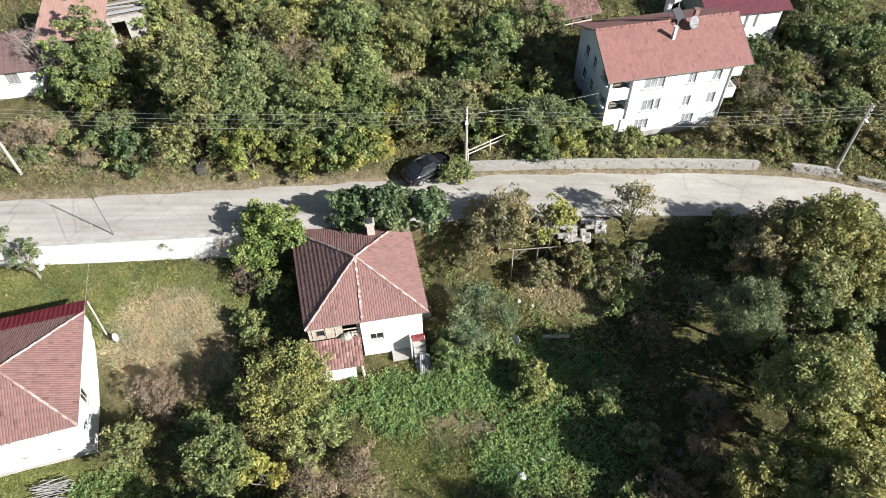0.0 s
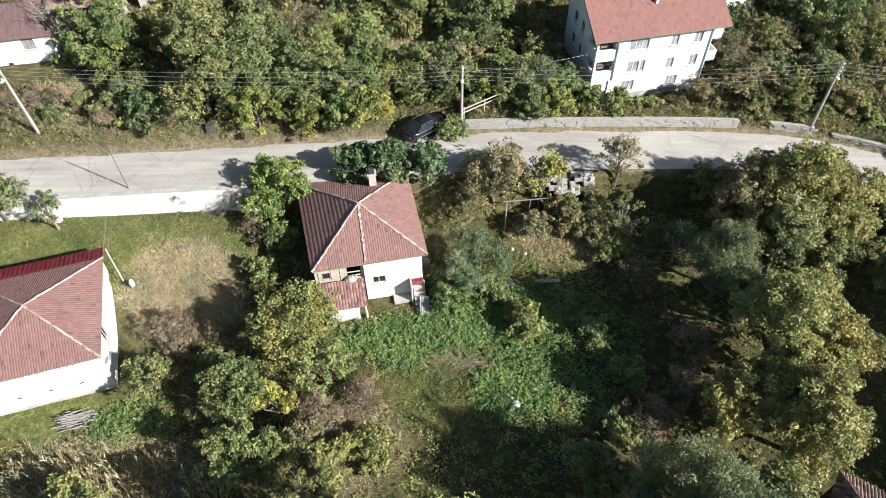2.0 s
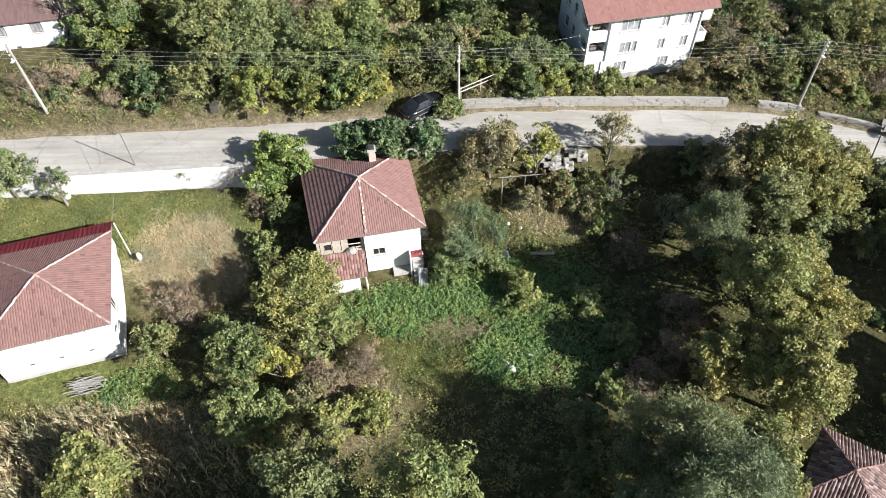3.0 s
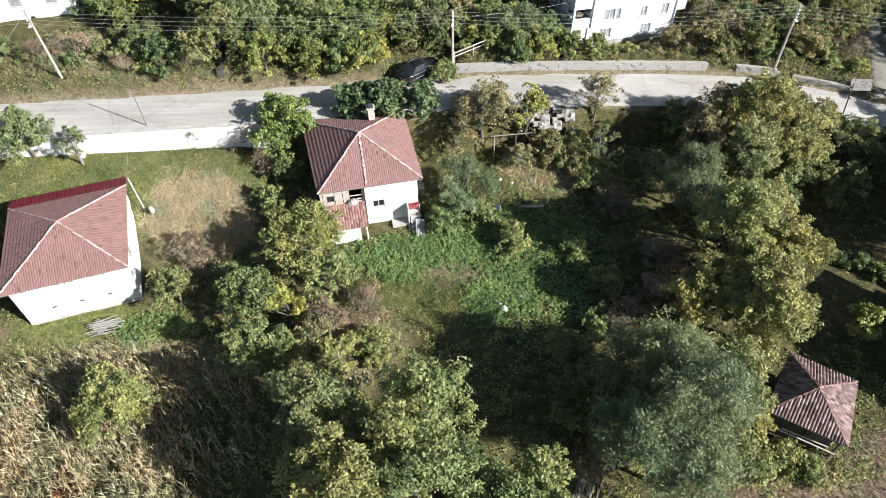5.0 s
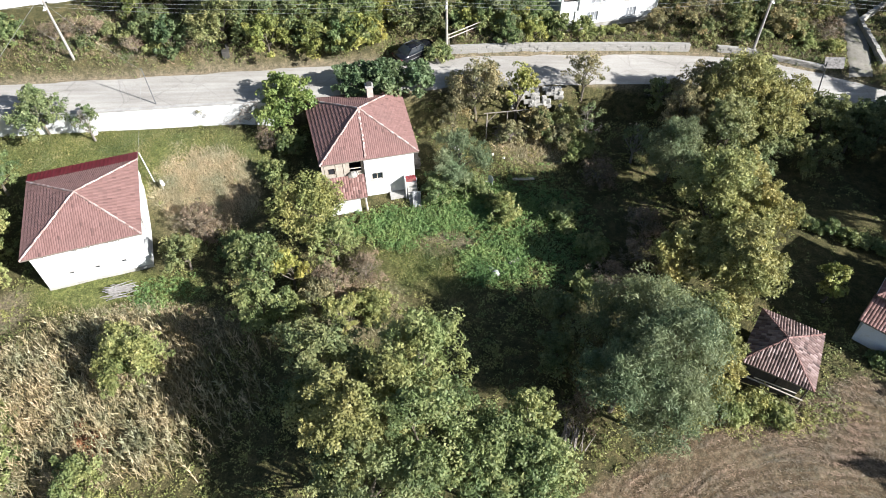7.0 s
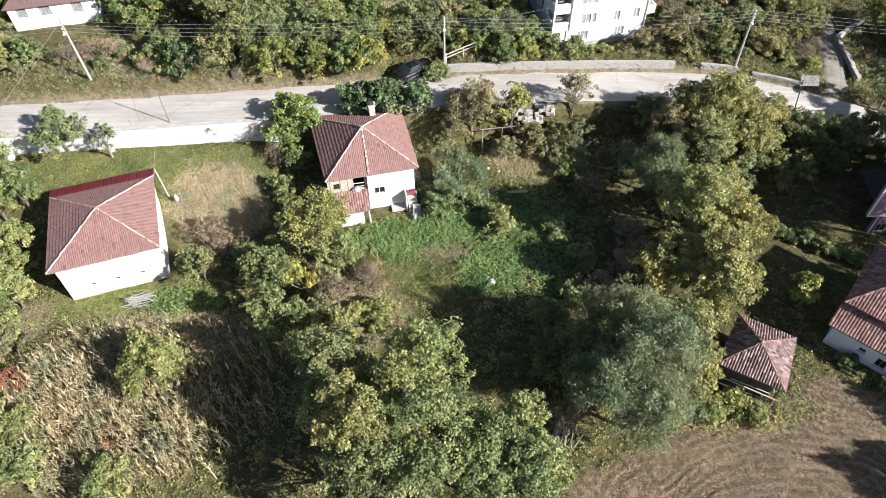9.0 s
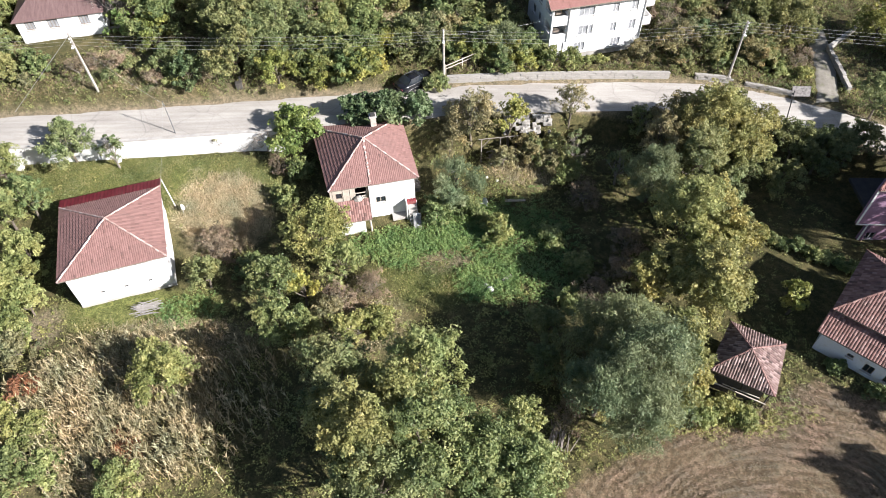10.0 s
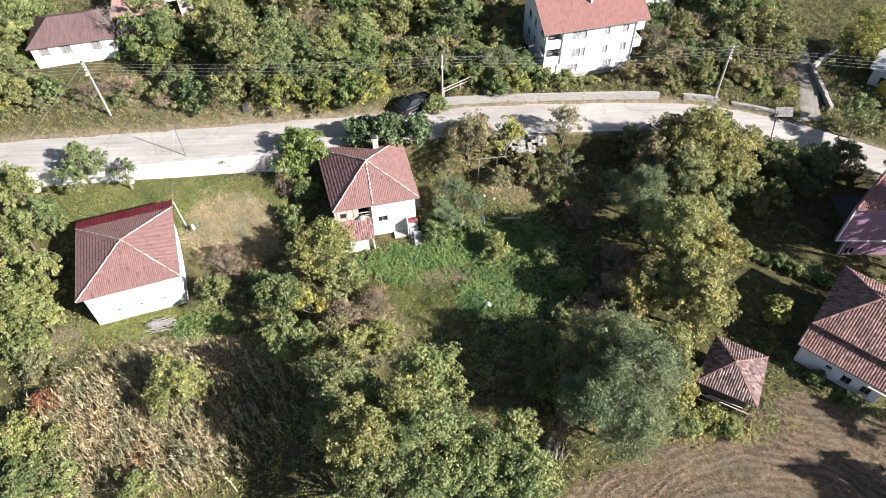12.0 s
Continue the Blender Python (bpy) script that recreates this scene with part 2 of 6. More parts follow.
def wall_with_openings(length, z0, z1, thick, openings):
    """A wall along x, its outer face at y = 0, with openings (x0, x1, z0, z1) cut through it."""
    xs = sorted({0.0, length, *[v for o in openings for v in o[:2]]})
    zs = sorted({z0, z1, *[v for o in openings for v in o[2:]]})
    nx, nz = len(xs) - 1, len(zs) - 1
    bm = bmesh.new()
    made = {}

    def vert(i, j, k):
        if (i, j, k) not in made:
            made[i, j, k] = bm.verts.new((xs[i], thick * k, zs[j]))
        return made[i, j, k]

    def solid(i, j):
        if not (0 <= i < nx and 0 <= j < nz):
            return False
        cx, cz = (xs[i] + xs[i + 1]) / 2, (zs[j] + zs[j + 1]) / 2
        return not any(o[0] < cx < o[1] and o[2] < cz < o[3] for o in openings)

    for i in range(nx):
        for j in range(nz):
            if not solid(i, j):
                continue
            ring = [(i, j), (i + 1, j), (i + 1, j + 1), (i, j + 1)]
            bm.faces.new([vert(*c, 0) for c in ring])
            bm.faces.new([vert(*c, 1) for c in ring[::-1]])
            for c, d, di, dj in ((0, 1, 0, -1), (1, 2, 1, 0), (2, 3, 0, 1), (3, 0, -1, 0)):
                if not solid(i + di, j + dj):
                    bm.faces.new((vert(*ring[c], 0), vert(*ring[c], 1), vert(*ring[d], 1), vert(*ring[d], 0)))
    return bm


def window(parent, m, w, h, frame_mat, panes=2, sill=True, label="", glass=None):
    """A framed window whose lower left outer corner is at m; x along the wall, y inwards."""
    f = 0.06
    step = (w - f) / panes
    bm = wall_with_openings(w, 0, h, 0.06, [(k * step + f, (k + 1) * step, f, h - f) for k in range(panes)])
    bmesh.ops.translate(bm, vec=(0, 0.06, 0), verts=bm.verts[:])
    fr = part("window", bm, frame_mat, parent, label)
    fr.matrix_basis = m
    for k in range(panes):
        x = k * (w - f) / panes + f
        part("pane", box(x, x + (w - f) / panes - f, 0.085, 0.095, f, h - f), glass or GLASS, fr)
    if sill:
        part("sill", box(-0.08, w + 0.08, -0.07, 0.10, -0.07, -0.004), CONCRETE, fr)
    return fr


def tile_face(bm, a, b, c, d, pitch=0.25, course=0.38, high=0.05, lip=0.03):
    """Rows of curved tiles on a roof face: eave from a to b, top from d to c. Each tile is an island."""
    a, b, c, d = (Vector(p) for p in (a, b, c, d))
    eave = b - a
    along = eave.normalized()
    up = d - a
    up = up - along * up.dot(along)
    slope = up.length
    up = up.normalized()
    normal = along.cross(up)
    l0, r0 = 0.0, eave.length
    l1, r1 = (d - a).dot(along), (c - a).dot(along)
    rows = max(1, round(slope / course))
    prof = [(0.0, 0.0), (0.18, 0.7), (0.5, 1.0), (0.82, 0.7), (1.0, 0.0)]
    for j in range(rows):
        v0, v1 = j / rows, min(1.0, (j + 1.12) / rows)
        vm = (v0 + v1) / 2
        left, right = l0 + (l1 - l0) * vm, r0 + (r1 - r0) * vm
        k0, k1 = math.floor(left / pitch), math.ceil(right / pitch)
        for k in range(k0, k1):
            u0, u1 = max(left, k * pitch), min(right, (k + 1) * pitch)
            if u1 - u0 < 0.05:
                continue
            jig = random.uniform(-0.012, 0.012)
            low, top = [], []
            for s, hgt in prof:
                u = u0 + (u1 - u0) * s
                low.append(bm.verts.new(a + along * u + up * (v0 * slope + jig) + normal * (hgt * high + lip + jig * 0.5)))
                top.append(bm.verts.new(a + along * u + up * (v1 * slope + jig) + normal * (hgt * high + 0.005)))
            for i in range(4):
                bm.faces.new((low[i], low[i + 1], top[i + 1], top[i]))


def ridge_tiles(parent, a, b, r, mat):
    """Half-round cap tiles in a row from a to b, each an object on one shared mesh."""
    a, b = Vector(a), Vector(b)
    n = max(2, round((b - a).length / 0.36))
    way = (b - a).normalized()
    side = way.cross(Vector((0, 0, 1))).normalized()
    upward = side.cross(way)
    ln = (b - a).length / n
    bm = bmesh.new()
    rings = [[bm.verts.new((rr * math.cos(t), x, rr * math.sin(t) + 0.02)) for t in (0.0, 0.8, 1.57, 2.34, 3.14)] for x, rr in ((0.0, r * 1.12), (ln * 1.1, r * 0.9))]
    for i in range(4):
        bm.faces.new((rings[0][i], rings[0][i + 1], rings[1][i + 1], rings[1][i]))
    bm.faces.new(rings[0])
    me = bpy.data.meshes.new("ridge_tile")
    bm.to_mesh(me)
    bm.free()
    me.materials.append(mat)
    for k in range(n):
        p = a + way * (ln * k) + side * random.uniform(-0.02, 0.02)
        ob = new("ridge_tile", me)
        ob.parent = parent
        ob.matrix_basis = Matrix(((side.x, way.x, upward.x, p.x), (side.y, way.y, upward.y, p.y), (side.z, way.z, upward.z, p.z), (0, 0, 0, 1))) @ pose(0, 0, 0, random.uniform(-2, 2), random.uniform(-5, 5), random.uniform(-4, 4))


def slab(bm, pts, thick):
    """A flat polygon with thickness below it."""
    top = [bm.verts.new(p) for p in pts]
    low = [bm.verts.new(Vector(p) - Vector((0, 0, thick))) for p in pts]
    bm.faces.new(top)
    bm.faces.new(low[::-1])
    n = len(pts)
    for i in range(n):
        bm.faces.new((top[i], low[i], low[(i + 1) % n], top[(i + 1) % n]))


def tiled_roof(parent, faces, ridges, tile, cap=None, pitch=0.18, label="", deck=OLD_WOOD, r=0.12, high=0.04, lip=0.03):
    """Roof faces (a, b, c, d), each with tiles on a wooden deck, and caps along the ridges."""
    for a, b, c, d in faces:
        bm = bmesh.new()
        pts = [Vector(p) for p in ((a, b, c, d) if c != d else (a, b, c))]
        slab(bm, pts, 0.10)
        deck_ob = part("roof", bm, deck, parent, label)
        bm = bmesh.new()
        tile_face(bm, a, b, c, d, pitch, 0.34, high, lip)
        part("tiles", bm, tile, deck_ob)
    for a, b in ridges:
        ridge_tiles(parent, a, b, r, cap or RIDGE)


# ---- terrain ----
ROAD = [(-140, 31), (-60, 33.2), (-45, 34.3), (-30, 35.2), (-16, 36.3), (0, 37.7), (10, 38.4), (20, 39.1), (28, 39.3), (34, 38.2), (41, 35.4), (48, 31.6), (60, 24), (140, -30)]


def lin(tab, x):
    if x <= tab[0][0]:
        return tab[0][1]
    for (a, b), (c, d) in zip(tab, tab[1:]):
        if x <= c:
            return b + (d - b) * (x - a) / (c - a)
    return tab[-1][1]


def ease(k):
    k = max(0.0, min(1.0, k))
    return k * k * (3 - 2 * k)


def road_y(x):
    return (lin(ROAD, x - 3) + lin(ROAD, x - 1) + lin(ROAD, x + 1) + lin(ROAD, x + 3)) / 4


def road_z(x):
    return lin([(-60, 4.9), (0, 4.7), (8, 4.5), (30, 3.2), (48, 2.1), (80, 1.0)], x)


def off_road(x, y):
    s = (road_y(x + 1) - road_y(x - 1)) / 2
    return (y - road_y(x)) / math.sqrt(1 + s * s)


def ground_z(x, y):
    d, zr = off_road(x, y), road_z(x)
    if d < 0:
        foot = lin([(-34, 2.9), (-18, 2.6), (-12, 1.6), (10, 0.9), (35, 0.3), (60, 0.2)], x)
        yard = lin([(-60, 0.6), (-36, 0.0), (-20, -0.3), (0, -0.2), (15, -0.2), (30, 0.4), (60, 0.6)], x)
        low = yard + (foot - yard) * ease((14.0 + d) / 11.0)
        if y < 0:
            low -= 0.01 * min(-y, 60)
        wide = lin([(-15, 0.25), (-10, 1.2), (60, 1.6)], x)
        edge = lin([(-15, 1.9), (-10, 2.5 + wide)], x)
        return low + (zr - low) * ease((d + edge) / wide)
    d -= min(2.6, max(0.0, d - 2.3)) * ease((x + 6.0) / 2.0) * ease((2.4 - x) / 1.6)
    bank = lin([(-60, 1.2), (-10, 1.1), (0, 0.9), (30, 0.9), (38, 0.2), (60, 0.2)], x)
    slope = lin([(-60, 0.16), (-15, 0.13), (5, 0.05), (30, 0.05), (45, 0.03), (60, 0.03)], x)
    z = zr + bank * ease((d - 2.5) / 1.3) + slope * max(0, d - 3.0)
    if d > 16:
        z += 0.12 * min(d - 16, 120)
    # levelled plot in front of the tall white house
    pad = ease((d - 4.2) / 1.0) * ease((x - 10.5) / 1.5) * ease((25.5 - x) / 1.5) * ease((48.5 - y) / 2.0)
    return z + (min(z, 4.2) - z) * pad


def blob(x, y, cx, cy, rx, ry, soft=0.35):
    """1 inside an ellipse, falling softly to 0 round it."""
    q = math.hypot((x - cx) / rx, (y - cy) / ry)
    q += 0.25 * noise.noise((x * 0.6, y * 0.6, 3.0))
    return 1 - ease((q - 1 + soft) / (2 * soft))


def dry_amount(x, y):
    """Dry straw-coloured cover."""
    v = max(blob(x, y, -20.3, 26.5, 4.3, 4.0), 0.55 * blob(x, y, -25.5, 6.5, 7.5, 7.5), 0.8 * blob(x, y, -22, 12.5, 7, 2.5),
            0.7 * blob(x, y, -1, 51, 6, 5), 0.6 * blob(x, y, 9.5, 31.5, 4, 2), 0.5 * blob(x, y, -30, 42, 9, 3), 0.55 * blob(x, y, -7, 14, 4, 3.2))
    return min(1.0, v)


def field_amount(x, y):
    """The mown field by the hut."""
    edge = lin([(5, -6), (9, 0), (14, 2.2), (19, 4.6), (26, 6.0), (30, 7.5), (36, 4.5), (60, -10)], x)
    return ease((edge - y + 0.6 * noise.noise((x * 0.7, y * 0.7, 9.0))) / 1.2) * ease((x - 7.0) / 2.0) * ease((48 - x) / 4.0)


def grass_amount(x, y):
    """Short green grass."""
    v = max(blob(x, y, -27, 29.5, 12, 3.2), blob(x, y, -26, 16, 7, 2.2), blob(x, y, 1, 20.5, 6, 4.5))
    return v


def soil_amount(x, y):
    d = off_road(x, y)
    edge = 1 - ease((d - 2.3) / 1.2) if d > 0 else 1 - ease((-d - 2.3) / 0.4)
    return max(edge, 0.9 * blob(x, y, 0.6, 20.6, 2.6, 1.3), 0.5 * blob(x, y, -19.5, 39.2, 3.0, 1.0), 0.8 * blob(x, y, -33.5, 14.5, 1.6, 2.0))


def ground_material():
    mat = bpy.data.materials.new("village_ground")
    nt, bsdf = nodes_of(mat)

    def attr(name):
        a = nt.nodes.new("ShaderNodeAttribute")
        a.attribute_name = name
        return a.outputs["Fac"]

    n1 = noise_node(nt, 0.8, 10, 0.7)
    base = ramp(nt, [(0.3, (0.062, 0.060, 0.030)), (0.5, (0.108, 0.102, 0.048)), (0.7, (0.195, 0.160, 0.085))])
    nt.links.new(n1.outputs["Fac"], base.inputs["Fac"])
    n2 = noise_node(nt, 4.0, 8, 0.7)
    green = ramp(nt, [(0.3, (0.112, 0.130, 0.042)), (0.55, (0.185, 0.205, 0.072)), (0.75, (0.300, 0.285, 0.130))])
    nt.links.new(n2.outputs["Fac"], green.inputs["Fac"])
    dry = ramp(nt, [(0.3, (0.180, 0.148, 0.088)), (0.55, (0.330, 0.278, 0.180)), (0.75, (0.490, 0.420, 0.290))])
    nt.links.new(n2.outputs["Fac"], dry.inputs["Fac"])
    soil = ramp(nt, [(0.3, (0.200, 0.160, 0.115)), (0.7, (0.350, 0.295, 0.225))])
    nt.links.new(n2.outputs["Fac"], soil.inputs["Fac"])
    # mower swaths run in arcs across the field
    polar = nt.nodes.new("ShaderNodeCombineXYZ")
    nt.links.new(attr("swath_r"), polar.inputs[0])
    nt.links.new(attr("swath_t"), polar.inputs[1])
    wv = nt.nodes.new("ShaderNodeTexNoise")
    wv.inputs["Scale"].default_value = 1.1
    wv.inputs["Detail"].default_value = 5.0
    wv.inputs["Roughness"].default_value = 0.65
    nt.links.new(polar.outputs[0], wv.inputs["Vector"])
    n3 = noise_node(nt, 2.2, 9, 0.75)
    mown = ramp(nt, [(0.30, (0.108, 0.077, 0.050)), (0.5, (0.182, 0.136, 0.092)), (0.70, (0.345, 0.278, 0.200))])
    add = nt.nodes.new("ShaderNodeMath")
    add.operation = "MULTIPLY_ADD"
    add.inputs[1].default_value = 0.60
    nt.links.new(wv.outputs["Fac"], add.inputs[0])
    nt.links.new(n3.outputs["Fac"], add.inputs[2])
    sub = nt.nodes.new("ShaderNodeMath")
    sub.operation = "SUBTRACT"
    sub.inputs[1].default_value = 0.30
    nt.links.new(add.outputs[0], sub.inputs[0])
    nt.links.new(sub.outputs[0], mown.inputs["Fac"])
    col = mix_color(nt, attr("grass"), base.outputs["Color"], green.outputs["Color"])
    col = mix_color(nt, attr("dry"), col, dry.outputs["Color"])
    col = mix_color(nt, attr("field"), col, mown.outputs["Color"])
    col = mix_color(nt, attr("soil"), col, soil.outputs["Color"])
    fine = noise_node(nt, 9, 7, 0.8)
    fr = ramp(nt, [(0.36, (0.35, 0.36, 0.33)), (0.5, (0.85, 0.85, 0.82)), (0.64, (1.35, 1.30, 1.2))])
    nt.links.new(fine.outputs["Fac"], fr.inputs["Fac"])
    col = mix_color(nt, 0.9, col, fr.outputs["Color"], "MULTIPLY")
    clump = noise_node(nt, 2.0, 5, 0.7)
    cr = ramp(nt, [(0.38, (0.62, 0.66, 0.58)), (0.62, (1.2, 1.15, 1.08))])
    nt.links.new(clump.outputs["Fac"], cr.inputs["Fac"])
    col = mix_color(nt, 0.8, col, cr.outputs["Color"], "MULTIPLY")
    nt.links.new(col, bsdf.inputs["Base Color"])
    bsdf.inputs["Roughness"].default_value = 0.95
    bsdf.inputs["Specular IOR Level"].default_value = 0.15
    bump(nt, bsdf, fine.outputs["Fac"], 1.0, 0.15)
    return mat


def spaced(lo, hi, step, far):
    mid = list(np.arange(lo, hi + 0.01, step))
    out, s, p, q = [], step, lo, hi
    left, right = [], []
    while q < far:
        s *= 1.35
        p, q = p - s, q + s
        left.append(p)
        right.append(q)
    return left[::-1] + mid + right


def build_ground():
    xs, ys = spaced(-56, 64, 0.5, 900), spaced(-14, 74, 0.5, 900)
    co, zone = [], {"grass": [], "dry": [], "field": [], "soil": [], "swath_r": [], "swath_t": []}
    for y in ys:
        for x in xs:
            z = ground_z(x, y)
            d = abs(off_road(x, y))
            rough = ease((d - 3.2) / 2.0)
            z += rough * (0.10 * noise.noise((x * 0.35, y * 0.35, 0)) + 0.05 * noise.noise((x * 1.1, y * 1.1, 5)))
            if d < 2.6:
                z -= 0.06
            co.append((x, y, z))
            zone["grass"].append(grass_amount(x, y))
            zone["dry"].append(dry_amount(x, y))
            zone["field"].append(field_amount(x, y))
            zone["soil"].append(soil_amount(x, y))
            zone["swath_r"].append(1.5 * math.hypot(x - 23.5, y + 11.0))
            zone["swath_t"].append(2.0 * math.atan2(x - 23.5, y + 11.0))
    nx = len(xs)
    fs = [(j * nx + i, j * nx + i + 1, (j + 1) * nx + i + 1, (j + 1) * nx + i) for j in range(len(ys) - 1) for i in range(nx - 1)]
    me = bpy.data.meshes.new("ground")
    me.from_pydata(co, [], fs)
    for key, values in zone.items():
        me.attributes.new(key, "FLOAT", "POINT").data.foreach_set("value", values)
    me.polygons.foreach_set("use_smooth", [True] * len(me.polygons))
    me.materials.append(ground_material())
    return tagged(new("ground", me), "sloping village ground with grass, dry weeds and mown field", "ground", kind="structure")


build_ground()


def road_material():
    mat = bpy.data.materials.new("dusty_road")
    nt, bsdf = nodes_of(mat)
    n1 = noise_node(nt, 0.35, 8, 0.65, stretch=(0.5, 1.6, 1))
    r = ramp(nt, [(0.3, (0.33, 0.305, 0.27)), (0.5, (0.41, 0.385, 0.345)), (0.7, (0.48, 0.455, 0.41))])
    nt.links.new(n1.outputs["Fac"], r.inputs["Fac"])
    v = nt.nodes.new("ShaderNodeTexVoronoi")
    v.feature = "DISTANCE_TO_EDGE"
    v.inputs["Scale"].default_value = 0.22
    tc = nt.nodes.new("ShaderNodeTexCoord")
    w = noise_node(nt, 0.8, 4, 0.6)
    wob = mix_color(nt, 0.25, tc.outputs["Object"], w.outputs["Color"], "ADD")
    nt.links.new(wob, v.inputs["Vector"])
    cr = ramp(nt, [(0.0, (0.72, 0.72, 0.72)), (0.009, (1, 1, 1))])
    nt.links.new(v.outputs["Distance"], cr.inputs["Fac"])
    col = mix_color(nt, 0.8, r.outputs["Color"], cr.outputs["Color"], "MULTIPLY")
    # wheel streaks run along the road, dusty patches lie across them
    streak = noise_node(nt, 1.0, 6, 0.6, stretch=(0.12, 2.6, 1))
    sr = ramp(nt, [(0.35, (0.86, 0.85, 0.84)), (0.65, (1.05, 1.05, 1.05))])
    nt.links.new(streak.outputs["Fac"], sr.inputs["Fac"])
    col = mix_color(nt, 0.9, col, sr.outputs["Color"], "MULTIPLY")
    patch = noise_node(nt, 0.9, 8, 0.75)
    pr = ramp(nt, [(0.56, (0, 0, 0)), (0.70, (0.7, 0.7, 0.7))])
    nt.links.new(patch.outputs["Fac"], pr.inputs["Fac"])
    col = mix_color(nt, pr.outputs["Color"], col, (0.33, 0.30, 0.26))
    n2 = noise_node(nt, 12, 5, 0.7)
    fr = ramp(nt, [(0.3, (0.74, 0.74, 0.74)), (0.7, (1.06, 1.06, 1.06))])
    nt.links.new(n2.outputs["Fac"], fr.inputs["Fac"])
    col = mix_color(nt, 0.9, col, fr.outputs["Color"], "MULTIPLY")
    nt.links.new(col, bsdf.inputs["Base Color"])
    bsdf.inputs["Roughness"].default_value = 0.92
    bump(nt, bsdf, n2.outputs["Fac"], 0.3, 0.02)
    return mat


ROAD_MAT = road_material()


def build_road():
    bm = bmesh.new()
    prev = None
    x = -139.0
    while x < 130:
        s = (road_y(x + 1) - road_y(x - 1)) / 2
        n = Vector((-s, 1, 0)).normalized()
        row = []
        for k in range(7):
            d = -2.45 + 4.9 * k / 6
            if k in (0, 6):
                d += 0.22 * noise.noise((x * 0.5, k, 0)) + 0.15 * noise.noise((x * 1.7, k, 4))
            p = Vector((x, road_y(x), 0)) + n * d
            row.append(bm.verts.new((p.x, p.y, road_z(x) + 0.01 * (1 - abs(d) / 2.45) - (0.05 if k in (0, 6) else 0))))
        if prev:
            for k in range(6):
                bm.faces.new((prev[k], row[k], row[k + 1], prev[k + 1]))
        prev = row
        x += 0.6
    road = part("road", bm, ROAD_MAT, smooth=True)
    tagged(road, "pale dusty worn village road with cracked surface", "road", kind="structure")


build_road()


# ---- houses ----
def house_walls(h, x0, x1, y0, y1, z0, z1, mat, front=(), right=(), left=(), back=(), thick=0.3):
    """Four butted walls round a rectangle; openings are (along, width, sill, height)."""
    def cut(ops):
        return [(a, a + w, s, s + hh) for a, w, s, hh in ops]
    w = part("wall", wall_with_openings(x1 - x0, z0, z1, thick, cut(front)), mat, h)
    w.matrix_basis = pose(x0, y0, 0)
    w = part("wall", wall_with_openings(x1 - x0, z0, z1, thick, cut(back)), mat, h)
    w.matrix_basis = pose(x1, y1, 0, 0, 0, 180)
    w = part("wall", wall_with_openings(y1 - y0 - 2 * thick, z0, z1, thick, cut(right)), mat, h)
    w.matrix_basis = pose(x1, y0 + thick, 0, 0, 0, 90)
    w = part("wall", wall_with_openings(y1 - y0 - 2 * thick, z0, z1, thick, cut(left)), mat, h)
    w.matrix_basis = pose(x0, y1 - thick, 0, 0, 0, -90)
    part("inner_floor", box(x0 + thick, x1 - thick, y0 + thick, y1 - thick, z0, z0 + 0.5), DARK_INSIDE, h)
    part("inner_ceiling", box(x0 + thick, x1 - thick, y0 + thick, y1 - thick, z1 - 0.12, z1 - 0.02), DARK_INSIDE, h)


def hip_roof(h, eave, apex0, apex1, tile, cap=None, r=0.085, label="", pitch=0.17, high=0.022, lip=0.04):
    """A hip roof over four eave corners, front left first and round to back left; the ridge runs from apex0 back to apex1."""
    a, b, c, d = eave
    p, q = apex0, apex1
    faces = [(a, b, p, q), (b, c, q, p), (c, d, q, q), (d, a, q, q)] if p != q else [(a, b, p, p), (b, c, p, p), (c, d, p, p), (d, a, p, p)]
    ridges = [(a, q), (b, p), (c, q), (d, q)]
    if p != q:
        ridges.append((p, q))
    tiled_roof(h, faces, ridges, tile, cap, pitch, label, r=r, high=high, lip=lip)


